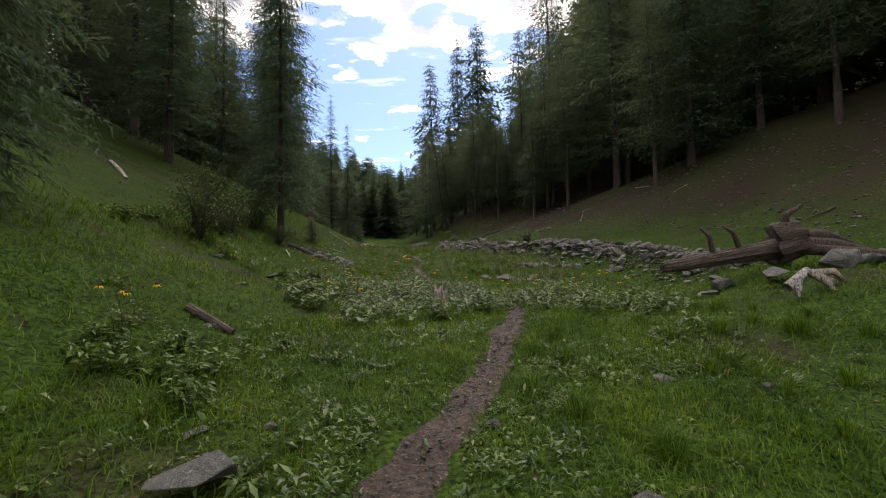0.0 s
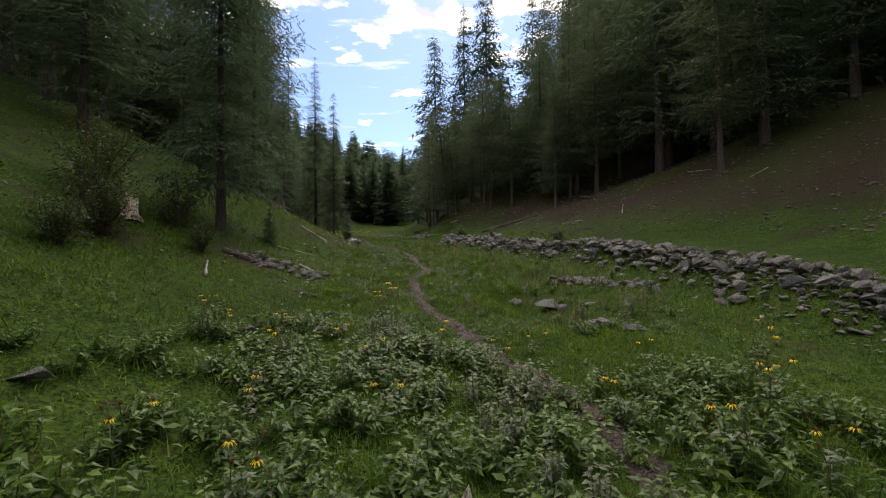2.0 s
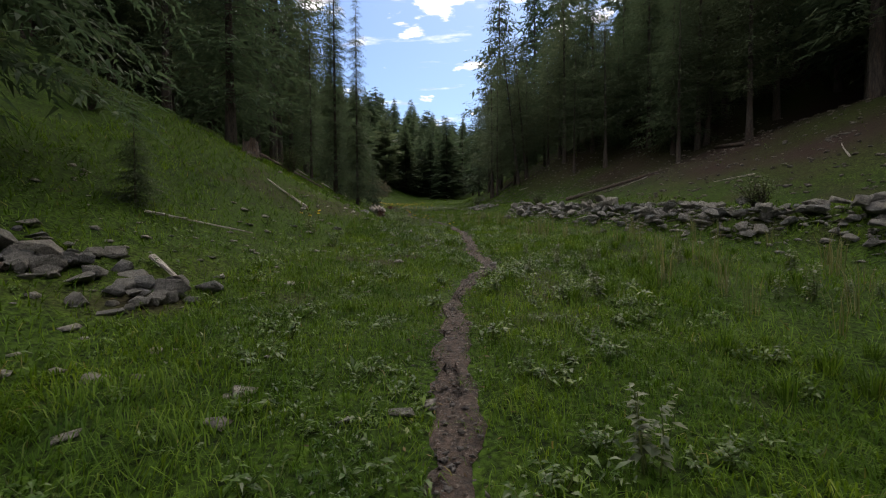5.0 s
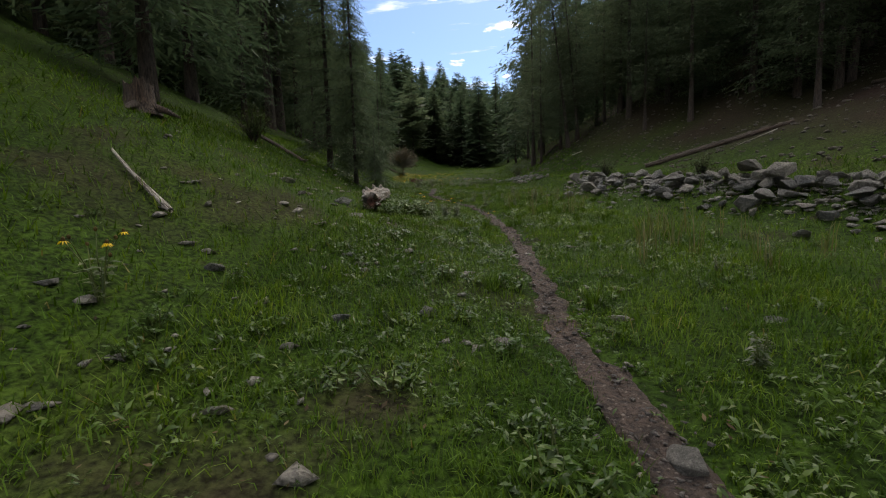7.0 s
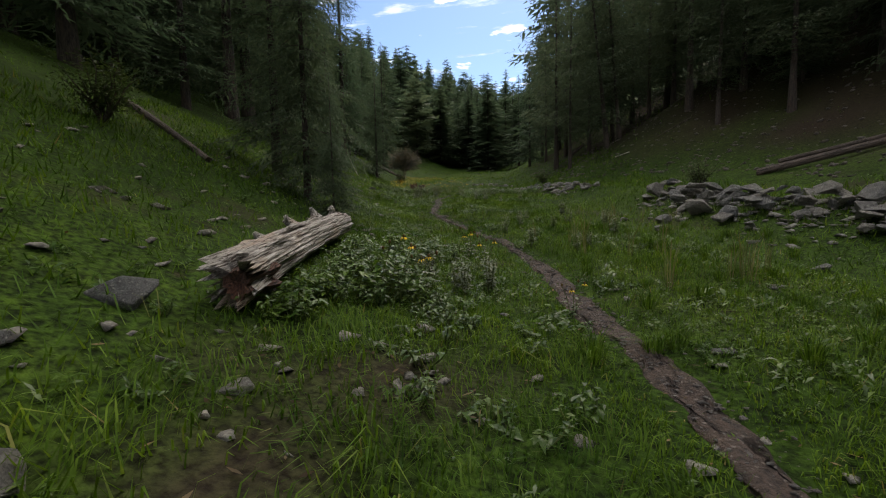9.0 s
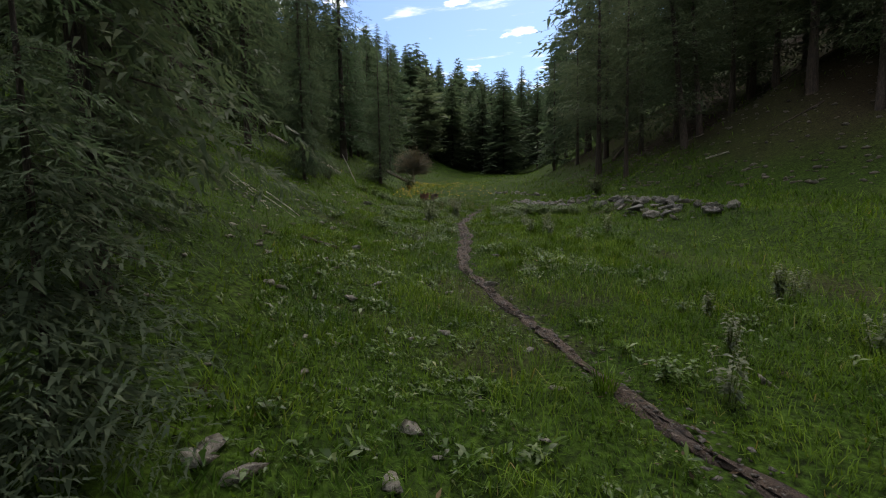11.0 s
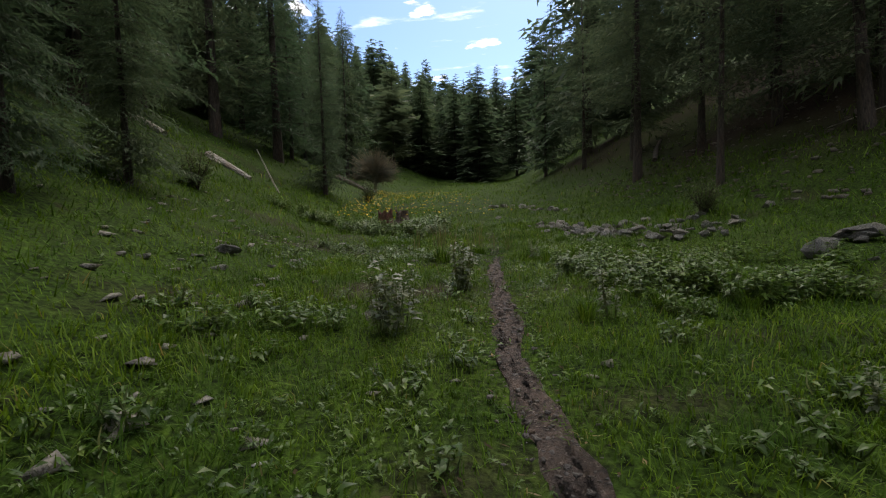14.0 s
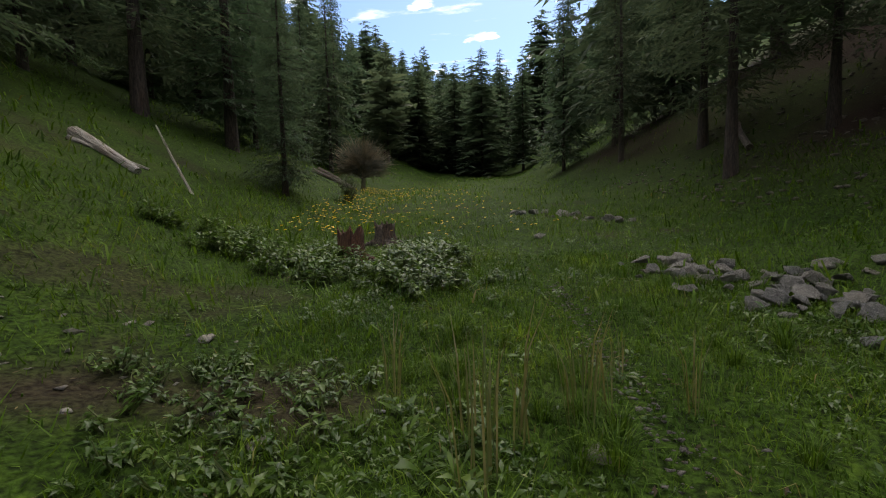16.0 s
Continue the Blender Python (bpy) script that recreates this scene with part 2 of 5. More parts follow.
SLOPE = 0.09
TRAIL_Y = (-4, 0, 2.2, 2.9, 4.3, 6.2, 7.6, 9.0, 10.4, 11.8, 13.1, 14.15, 15.0, 16, 18, 19.5, 20.6, 21.3, 22.1, 23.8, 26.5, 27.5, 29.0, 29.8, 31.4, 33.4, 35.1, 35.9, 36.8, 38.8, 40.1, 41.2, 42.7, 44.5, 46.4, 47.2, 51, 60)
TRAIL_X = (-0.5, -0.5, -0.2, 0.0, 0.5, 0.98, 1.27, 1.30, 0.95, 0.36, 0.05, -0.46, -0.66, -0.86, -1.08, -1.05, -0.76, -0.88, -1.2, -1.38, -1.78, -2.12, -2.45, -2.66, -3.3, -4.45, -5.35, -5.5, -5.65, -6.14, -6.46, -6.5, -6.68, -6.78, -6.97, -7.03, -7.4, -8.5)
LOW_Y = (-6, 0, 3.5, 5.2, 7.0, 8.3, 13.5, 15, 20, 24, 30, 34, 37.4, 40, 42.7, 46, 52, 70, 90)
LOW_H = (-0.15, -0.15, -0.20, -0.12, -0.22, -0.40, -0.44, -0.34, -0.30, -0.22, -0.20, -0.10, 0.0, -0.04, -0.13, -0.22, -0.26, 0.0, 0.0)
LEFT_Y = (-20, 0, 4.5, 8.6, 16, 20, 24, 31, 37, 42, 50, 60, 75, 100, 140, 220, 600)
LEFT_X = (-2.4, -2.0, -1.9, -2.3, -3.6, -3.5, -2.7, -5.2, -7.9, -9.2, -12.0, -14.5, -17.5, -19, -20, -22, -22)
RIGHT_Y = (-20, 0, 17.6, 20, 24, 28, 32, 34, 38, 42, 45, 48, 50, 60, 72, 90, 120, 220, 600)
RIGHT_X = (10.2, 10.0, 10.0, 9.3, 7.0, 4.8, 3.0, 2.4, 2.0, 0.2, -1.6, -2.7, -2.5, -4.4, -6.0, -7.5, -9.0, -12.0, -12.0)
RISE_Y = (-20, 20, 30, 37, 44, 48, 60, 600)
RISE = (0.55, 0.55, 0.42, 0.36, 0.50, 0.62, 0.55, 0.55)
# the grassy terrace behind the stone banks
EDGE_Y = (-20, 0, 5, 8, 9.6, 11.5, 14.2, 17, 19, 20.5, 22.5, 24, 27, 30, 33, 35.5, 38.5, 41, 43.5, 47, 52, 600)
EDGE_X = (6.5, 5.9, 5.7, 5.7, 6.5, 6.5, 6.3, 6.1, 5.7, 5.2, 4.5, 3.8, 2.7, 1.6, 0.6, -0.1, -1.2, -2.0, -2.6, -3.3, -4.0, -4.0)
EDGE_H_Y = (-5, 3, 8, 10, 20, 24, 30, 34, 40, 47, 54, 600)
EDGE_H = (0.2, 0.4, 0.65, 0.80, 0.82, 0.66, 0.48, 0.38, 0.34, 0.22, 0.0, 0.0)


def trail_x(y):
    return np.interp(y, TRAIL_Y, TRAIL_X)


def soft(v, k):
    """Zero below nought, v above, rounded over k."""
    return np.where(v < -k, 0.0, np.where(v > k, v, (v + k) ** 2 / (4 * k)))


def ground_z(x, y):
    x, y = np.asarray(x, float), np.asarray(y, float)
    z = SLOPE * y + 0.085 * soft(y - 95.0, 20.0) + np.interp(y, LOW_Y, LOW_H)
    z = z + soft(np.interp(y, LEFT_Y, LEFT_X) - x, 1.6) * 0.52 + soft(x - np.interp(y, RIGHT_Y, RIGHT_X), 1.4) * np.interp(y, RISE_Y, RISE)
    foot = np.interp(y, [8, 11], [2.4, 1.1])
    step = np.clip((x - np.interp(y, EDGE_Y, EDGE_X) + foot) / (foot + 0.45), 0, 1)
    z = z + np.interp(y, EDGE_H_Y, EDGE_H) * step * step * (3 - 2 * step)
    far = np.clip((np.abs(x + 3) - 9) / 20, 0, 1)
    z = z + (value_noise(x, y, 9.0, 1) - 0.5) * (0.12 + 2.2 * far) + (value_noise(x, y, 2.3, 2) - 0.5) * 0.13 + (value_noise(x, y, 0.7, 3) - 0.5) * 0.06
    z = z - 0.38 * np.exp(-((x - 2.0) / 1.2) ** 2 - ((y - 15.1) / 1.9) ** 2)
    d = np.abs(x - trail_x(y))
    near = np.exp(-(d / 0.9) ** 2)
    base = SLOPE * y + np.interp(y, LOW_Y, LOW_H)
    z = np.where((y > -5) & (y < 60), z * (1 - 0.75 * near) + base * 0.75 * near, z)
    return z - 0.05 * np.exp(-(d / 0.25) ** 2) * (y < 52)


# worn patches of dark soil: x, y, radius
WORN = ((-2.5, 20.1, 0.45), (-2.9, 20.0, 0.4), (-7.3, 41.8, 0.5), (-8.1, 41.9, 0.6), (-3.5, 25.3, 0.35), (-4.0, 26.0, 0.4), (-4.0, 29.2, 0.35), (-3.2, 29.6, 0.3), (-3.6, 16.9, 0.6),
        (-3.8, 8.0, 0.6), (-5.5, 16.5, 0.8), (-3.3, 26.2, 0.45), (-8.9, 45.2, 0.5), (-10.0, 44.9, 0.5), (-1.3, 4.8, 0.3), (0.4, 14.4, 0.4), (-2.1, 20.9, 0.4))


def soil_at(x, y):
    """How bare the meadow is, 0 to 1."""
    n = value_noise(x, y, 1.5, 81) * 0.55 + value_noise(x, y, 0.45, 82) * 0.45
    v = np.clip((n - 0.68) / 0.12, 0, 1) * 0.55
    for a, b, rad in WORN:
        v = np.maximum(v, np.clip(1.15 - np.hypot(x - a, y - b) / rad + (n - 0.5) * 2.2, 0, 0.9))
    return v


def gz(x, y):
    return float(ground_z(x, y))


def mesh_of(name, verts, faces, mats):
    me = bpy.data.meshes.new(name)
    me.from_pydata([tuple(v) for v in verts], [], faces)
    for m in (mats if isinstance(mats, (list, tuple)) else [mats]):
        me.materials.append(m)
    me.update()
    return me


def mesh_np(name, verts, size, mats):
    """A mesh of separate faces, each of `size` corners in order."""
    verts = np.asarray(verts, np.float32).reshape(-1, 3)
    me = bpy.data.meshes.new(name)
    n = len(verts) // size
    me.vertices.add(len(verts)), me.loops.add(len(verts)), me.polygons.add(n)
    me.vertices.foreach_set("co", verts.ravel())
    me.loops.foreach_set("vertex_index", np.arange(len(verts), dtype=np.int32))
    me.polygons.foreach_set("loop_start", np.arange(n, dtype=np.int32) * size)
    me.materials.append(mats)
    me.update(calc_edges=True)
    return me


def mesh_idx(name, verts, faces, mats):
    """A mesh from arrays: verts (n, 3), faces (m, 3 or 4)."""
    verts, faces = np.asarray(verts, np.float32), np.asarray(faces, np.int32)
    me = bpy.data.meshes.new(name)
    k = faces.shape[1]
    me.vertices.add(len(verts)), me.loops.add(faces.size), me.polygons.add(len(faces))
    me.vertices.foreach_set("co", verts.ravel())
    me.loops.foreach_set("vertex_index", faces.ravel())
    me.polygons.foreach_set("loop_start", np.arange(len(faces), dtype=np.int32) * k)
    me.materials.append(mats)
    me.update(calc_edges=True)
    return me


def part(name, me, parent, label="", kind=""):
    ob = new(name, me)
    ob.parent = parent
    return tagged(ob, label=label, kind=kind)


def smooth(me):
    me.polygons.foreach_set("use_smooth", np.ones(len(me.polygons), dtype=bool))
    return me


# ---- ground ----
def spread(dense_lo, dense_hi, step, lo, hi, grow):
    a = list(np.arange(dense_lo, dense_hi + 1e-6, step))
    s, v = step, a[-1]
    while v < hi:
        s *= grow
        v += s
        a.append(v)
    s, v, left = step, a[0], []
    while v > lo:
        s *= grow
        v -= s
        left.append(v)
    return np.array(left[::-1] + a)


gx, gy = spread(-13, 9, 0.22, -700, 700, 1.12), spread(-1, 56, 0.24, -700, 900, 1.10)
GX, GY = np.meshgrid(gx, gy)
GZ = ground_z(GX, GY)
# the hills level off far out
GZ = np.where(GZ > 70, 70 + (GZ - 70) * 0.25, GZ)
nx, ny = len(gx), len(gy)
ii = (np.arange(ny - 1)[:, None] * nx + np.arange(nx - 1)[None, :]).ravel()
ground_me = smooth(mesh_idx("ground", np.stack([GX, GY, GZ], -1).reshape(-1, 3), np.stack([ii, ii + 1, ii + nx + 1, ii + nx], 1), GROUND))
bare = np.clip(soft(GX - np.interp(GY, RIGHT_Y, RIGHT_X) - 1.0, 1.0) / 2.5, 0, 1) * (0.34 + 0.75 * value_noise(GX, GY, 2.2, 7)) * (GY < 75)
bare = np.clip(np.maximum(bare, soil_at(GX, GY) * 0.9 * (GY < 60)), 0, 1).ravel()
att = ground_me.attributes.new("bare", "FLOAT", "POINT")
att.data.foreach_set("value", bare.astype(np.float32))
tagged(new("ground", ground_me), "grassy valley floor rising into forested slopes", "ground", kind="structure")

# the trail: a narrow worn strip sunk in the grass
ty = np.arange(-4, 44.4, 0.08)
tw = np.interp(ty, [-4, 3, 10, 17, 18.8, 20.4, 28, 30.4, 31.5, 33.5, 36, 41.8, 43.4, 44.4], [0.175, 0.17, 0.13, 0.115, 0.065, 0.115, 0.115, 0.10, 0.06, 0.08, 0.10, 0.095, 0.06, 0.015])
tv, across = [], np.linspace(-1.25, 1.25, 9)
for k, y in enumerate(ty):
    w = tw[k] * (0.5 + 0.6 * float(value_noise(y, 3.0, 0.9, 11)) + 0.5 * float(value_noise(y, 3.0, 0.25, 15)))
    off = 0.10 * (float(value_noise(y, 9.0, 0.8, 12)) - 0.5)
    for a in across:
        x = float(trail_x(y)) + off + a * w + 0.12 * (float(value_noise(y + 40 * (a > 0), a, 0.17, 14)) - 0.5)
        z = gz(x, y) + 0.006 - 0.05 * max(0.0, abs(a) - 0.75) / 0.5 + 0.022 * float(value_noise(x, y, 0.10, 13)) + 0.02 * float(value_noise(x, y, 0.32, 16))
        tv.append((x, y, z))
na = len(across)
tf = [(r * na + c, r * na + c + 1, (r + 1) * na + c + 1, (r + 1) * na + c) for r in range(len(ty) - 1) for c in range(na - 1)]
tagged(new("trail", smooth(mesh_of("trail", tv, tf, TRAIL))), "narrow trodden dirt footpath winding through the meadow", "path", kind="structure")


# ---- trees ----
def tube(pts, radii, sides=7):
    """Verts and quads of a tapered tube along pts."""
    v, f = [], []
    for k, (p, r) in enumerate(zip(pts, radii)):
        a, b = pts[max(k - 1, 0)], pts[min(k + 1, len(pts) - 1)]
        d = (Vector(b) - Vector(a)).normalized()
        side = d.cross(Vector((0.3, 0.9, 0.2))).normalized()
        up = d.cross(side)
        for s in range(sides):
            t = 2 * math.pi * s / sides
            v.append(tuple(Vector(p) + (side * math.cos(t) + up * math.sin(t)) * r))
    for k in range(len(pts) - 1):
        for s in range(sides):
            n = (s + 1) % sides
            f.append((k * sides + s, k * sides + n, (k + 1) * sides + n, (k + 1) * sides + s))
    c = len(v)
    v.append(tuple(pts[-1]))
    for s in range(sides):
        f.append(((len(pts) - 1) * sides + s, (len(pts) - 1) * sides + (s + 1) % sides, c))
    return v, f


def join(pieces):
    v, f = [], []
    for pv, pf in pieces:
        o = len(v)
        v += pv
        f += [tuple(i + o for i in q) for q in pf]
    return v, f


def sprays(rng, origin, direction, n, length, width, droop, fine):
    """Needle sprays: slender triangles in tufts on the side twigs of a branch."""
    out = []
    d = Vector(direction).normalized()
    side = d.cross(Vector((0, 0, 1))).normalized()
    for k in range(n):
        t = (k + 0.5) / n
        p = Vector(origin) + d * (length * t) + Vector((0, 0, -droop * length * t * t))
        w = width * (1.15 - 0.75 * t) * rng.uniform(0.7, 1.25)
        for sgn in (-1, 1):
            twig = side * (sgn * w) + d * (w * rng.uniform(0.3, 0.9)) + Vector((0, 0, -w * rng.uniform(0.05, 0.5)))
            if fine == 1:
                b1 = p - d * (length / n * 0.5) + Vector((0, 0, rng.uniform(-0.05, 0.05)))
                b2 = p + d * (length / n * 0.6)
                out += [tuple(b1), tuple(b2), tuple(p + twig)]
                continue
            for m in range(fine):
                q = p + twig * ((m + rng.uniform(0.0, 0.5)) / fine)
                ln = w * rng.uniform(0.5, 0.8) * (1.5 / fine + 0.25)
                if fine > 4:
                    ln = min(ln, rng.uniform(0.3, 0.55))
                way = (twig.normalized() + Vector((rng.uniform(-0.7, 0.7), rng.uniform(-0.7, 0.7), rng.uniform(-0.5, 0.25)))).normalized()
                half = way.cross(Vector((rng.uniform(-0.4, 0.4), rng.uniform(-0.4, 0.4), 1))).normalized() * ln * (0.24 if fine < 5 else 0.16)
                out += [tuple(q - half), tuple(q + half), tuple(q + way * ln)]
    return out


def conifer(seed, height, radius, start, whorls, per, mat, kind="spruce", n_spray=6, power=1.0, fine=2):
    """An Empty at the base over a trunk and a crown."""
    rng = random.Random(seed)
    root = new("conifer_tree")
    lean = rng.uniform(-0.012, 0.012) * height
    steps = 7
    pts = [(lean * (k / steps) ** 2, rng.uniform(-0.02, 0.02) * k / steps, height * k / steps - (0.5 if k == 0 else 0)) for k in range(steps + 1)]
    rad = [height * 0.0100 * (1 - 0.93 * k / steps) + (height * 0.004 if k == 0 else 0) for k in range(steps + 1)]
    pieces = [tube(pts, rad, 8)]
    tris = []
    for w in range(whorls):
        f = (w + rng.uniform(0.0, 0.8)) / whorls
        z = height * (start + (0.99 - start) * f ** 0.92)
        prof = (1 - f) ** power
        if kind == "pine":
            prof = (0.55 + 0.45 * math.sin(min(1.0, f * 1.5 + 0.25) * math.pi * 0.6)) * (1 - f ** 2.2) + 0.05
        r = radius * (0.13 + 0.92 * prof) * rng.uniform(0.72, 1.15)
        count = max(5, int(per * (0.6 + 0.4 * prof) + rng.random()))
        a0 = rng.uniform(0, 6.3)
        for b in range(count):
            if rng.random() < 0.08:
                continue
            a = a0 + 6.283 * b / count + rng.uniform(-0.35, 0.35)
            ln = r * rng.uniform(0.6, 1.15)
            rise = rng.uniform(-0.25, 0.12) if kind == "spruce" else rng.uniform(-0.1, 0.4)
            d = Vector((math.cos(a), math.sin(a), rise))
            o = Vector((lean * (z / height) ** 2, 0, z + rng.uniform(-0.3, 0.3)))
            tris += sprays(rng, o, d, n_spray, ln, ln * (0.36 if kind == "spruce" else 0.44) * (1.15 if fine < 3 else 1.0), 0.22 if kind == "spruce" else 0.05, fine)
            if ln > 0.8 and b % 3 == 0 and fine > 1:
                e = o + d.normalized() * ln * 0.85 + Vector((0, 0, -0.16 * ln if kind == "spruce" else 0))
                pieces.append(tube([tuple(o), tuple(e)], [0.012 * height / 10, 0.004], 3))
    part("trunk", smooth(mesh_of("trunk", *join(pieces), BARK)), root)
    part("crown", mesh_np("crown", tris, 3, mat), root, kind="stuff")
    return root


def plant_tree(proto, x, y, height, h0, turn, wide=1.0, tilt=0.0):
    s = height / h0
    m = Matrix.Translation((x, y, gz(x, y) - 0.05)) @ Euler((0, radians(tilt), radians(turn))).to_matrix().to_4x4() @ Matrix.Diagonal((s * wide, s * wide, s, 1))
    return copy_thing(proto, m)


KINDS = [  # seed, height, radius, bare part of the trunk, whorls, branches, needles, kind, power
    (11, 20, 3.6, 0.04, 36, 9, SPRUCE, "spruce", 0.72), (12, 20, 3.1, 0.07, 36, 8, SPRUCE, "spruce", 0.82), (13, 20, 3.9, 0.10, 32, 8, SPRUCE, "spruce", 0.62),
    (14, 20, 3.4, 0.09, 27, 6, PINE, "pine", 1.0), (15, 20, 3.8, 0.13, 25, 6, PINE, "pine", 1.0), (16, 6, 1.7, 0.03, 24, 8, SPRUCE, "spruce", 0.8)]
PROTO = {}
for k, (seed, h, rad, bare_part, whorls, per, mat, kind, power) in enumerate(KINDS):
    for level, (n, fine) in {"near": (11, 8), "close": (7, 6), "mid": (5, 2), "far": (4, 1)}.items():
        ob = conifer(seed, h, rad * (1.25 if level == "far" else 1.0), bare_part, whorls, per, mat, kind, n, power, fine)
        lab = "small bushy spruce growing at the slope's foot" if h == 6 else {"spruce": "tall dark green spruce with drooping needle branches", "pine": "tall dark pine with an open ragged crown"}[kind]
        PROTO[k, level] = tagged(ob, lab, "tree", group="young spruces" if h == 6 else "conifers on the slopes")

# single trees: x, y, height, kind, width, turn, tilt
SINGLE = [
    (-4.95, 4.5, 6.6, 5, 0.62, 10, 0), (-6.5, 17.8, 15.0, 2, 0.75, 40, 0), (-6.7, 31.4, 8.8, 0, 0.66, 75, 0), (-8.2, 32.8, 11.0, 1, 0.85, 20, 0), (-5.75, 30.5, 2.3, 5, 0.8, 0, 0),
    (-11.1, 40.8, 6.6, 0, 0.62, 130, 0), (-12.2, 43.2, 6.5, 0, 0.8, 200, 0), (-13.2, 41.2, 11.0, 2, 0.8, 20, 0),
    (-19.5, 60, 21, 1, 1.05, 10, 0), (-17.0, 44, 24, 3, 1.1, 60, 0), (-16.0, 41.5, 24, 4, 1.0, 160, 0), (-21.0, 57, 24, 3, 1.0, 260, 0),
    (-1.35, 73.2, 28, 2, 0.95, 30, 0), (1.6, 72.0, 18, 0, 0.8, 100, 0), (6.2, 70, 29, 2, 1.1, 140, 0), (3.2, 74.5, 31, 0, 0.85, 200, 0), (11.6, 62, 22, 4, 0.8, 210, 0),
    (13.2, 51, 26, 3, 1.1, 20, 0), (9.2, 38.1, 14, 4, 0.9, 80, -4), (9.7, 38.3, 14, 3, 0.9, 10, 5), (16.2, 42, 27, 4, 1.1, 320, 0),
    (7.8, 41.4, 13, 2, 1.1, 70, 0), (8.3, 38.9, 11, 0, 1.1, 160, 0), (9.0, 45.2, 13, 3, 1.1, 250, 0), (7.6, 36.2, 9, 4, 1.0, 30, 0),
    (10.2, 43.2, 14, 0, 1.0, 20, 0), (11.6, 40.6, 15, 2, 1.0, 80, 0), (12.2, 45.6, 15, 4, 1.0, 200, 0), (6.6, 43.6, 7.5, 0, 1.0, 50, 0),
    (3.9, 51.6, 12, 4, 1.0, 100, -3), (0.35, 47.6, 11.5, 3, 1.0, 10, -6), (0.95, 48.0, 11, 4, 0.9, 200, 5), (-1.29, 50.1, 12.0, 4, 0.7, 60, 0),
    (-1.9, 56.0, 14, 4, 1.1, 110, 0), (-1.1, 60.1, 14, 3, 1.05, 180, 0), (-2.6, 66.0, 13, 3, 0.9, 10, 0), (-4.4, 76, 13, 2, 0.9, 60, 0),
    (-11.3, 125.5, 20, 1, 0.85, 30, 0), (-30.4, 151, 23, 4, 0.6, 30, 0), (-22.5, 166, 22, 1, 0.9, 90, 0), (-20.6, 63.5, 11, 2, 1.0, 50, 0),
    (-22.5, 69, 12, 0, 1.0, 150, 0), (-15.2, 56.5, 9, 0, 1.0, 220, 0), (-5.6, 19.0, 1.6, 5, 0.9, 30, 0), (1.2, 52.5, 12, 2, 1.0, 40, 0), (2.8, 50.5, 11, 4, 1.0, 120, 0), (4.5, 53.5, 12, 0, 1.0, 250, 0), (0.2, 55.5, 12, 4, 1.0, 300, 0), (3.0, 56.4, 13, 2, 1.0, 10, 0),
]


def level_for(x, y):
    d = abs(x - float(trail_x(y))) if y < 46 else math.hypot(x + 7, y - 46)
    return "near" if d < 6.2 and y < 50 else ("close" if d < 22 and y < 72 else ("mid" if d < 42 else "far"))


for x, y, h, k, wide, turn, tilt in SINGLE:
    plant_tree(PROTO[k, level_for(x, y)], x, y, h, KINDS[k][1], turn, wide, tilt)

rng = random.Random(5)
far_trees = []
placed = [(s[0], s[1]) for s in SINGLE]


def scatter(count, xr, yr, gap, heights, kinds, keep):
    made, tries = 0, 0
    while made < count and tries < count * 40:
        tries += 1
        x, y = rng.uniform(*xr), rng.uniform(*yr)
        if not keep(x, y) or any((x - a) ** 2 + (y - b) ** 2 < gap * gap for a, b in placed):
            continue
        placed.append((x, y))
        h = rng.uniform(*heights)
        if y > 52 and x < 3 - 0.06 * y:
            h = float(np.interp(y, [52, 80, 110, 165, 250], [13.5, 15.0, 17.0, 21.0, 24.0])) * rng.uniform(0.75, 1.08)
        kind, turn, wide = rng.choice(kinds), rng.uniform(0, 360), rng.uniform(0.9, 1.2)
        if y > 105:
            far_trees.append((kind, x, y, h, turn, wide))
        else:
            plant_tree(PROTO[kind, level_for(x, y)], x, y, h, 20, turn, wide)
        made += 1


def left_of(x, y, d):
    return x < np.interp(y, LEFT_Y, LEFT_X) - d


def right_of(x, y, d):
    return x > np.interp(y, RIGHT_Y, RIGHT_X) + d


scatter(26, (-30, -8), (-8, 34), 3.4, (13, 22), (0, 1, 2, 3, 4), lambda x, y: left_of(x, y, 7.0))
scatter(8, (-22, -7), (27, 42), 2.6, (11, 18), (0, 1, 2, 3), lambda x, y: left_of(x, y, 5.0))
scatter(70, (-44, -10), (34, 80), 2.7, (14, 22), (0, 1, 2, 1), lambda x, y: left_of(x, y, 5.0 if y < 60 else 3.5))
scatter(48, (-54, -18), (80, 170), 4.0, (17, 24), (0, 1, 2, 3), lambda x, y: left_of(x, y, 0.5))
scatter(30, (12, 36), (-8, 34), 3.4, (16, 24), (0, 2, 3, 4), lambda x, y: right_of(x, y, 8.0 if y < 24 else 5.5))
scatter(16, (3.2, 9.5), (40, 54), 1.9, (8, 13), (0, 4, 2, 4, 3), lambda x, y: right_of(x, y, 4.0))
scatter(8, (8, 20), (22, 40), 2.6, (12, 18), (4, 2, 4), lambda x, y: right_of(x, y, 3.5))
scatter(44, (6, 38), (34, 75), 3.2, (16, 25), (0, 2, 3, 4), lambda x, y: right_of(x, y, 4.0) and x > 0.2 * y)
scatter(28, (-6, 44), (75, 170), 4.0, (16, 24), (0, 1, 2, 3), lambda x, y: right_of(x, y, 1.0))
scatter(34, (-22, -7), (100, 165), 3.4, (14, 22), (0, 1, 2), lambda x, y: True)
scatter(70, (-45, 25), (165, 250), 5.0, (18, 26), (0, 1, 2), lambda x, y: True)


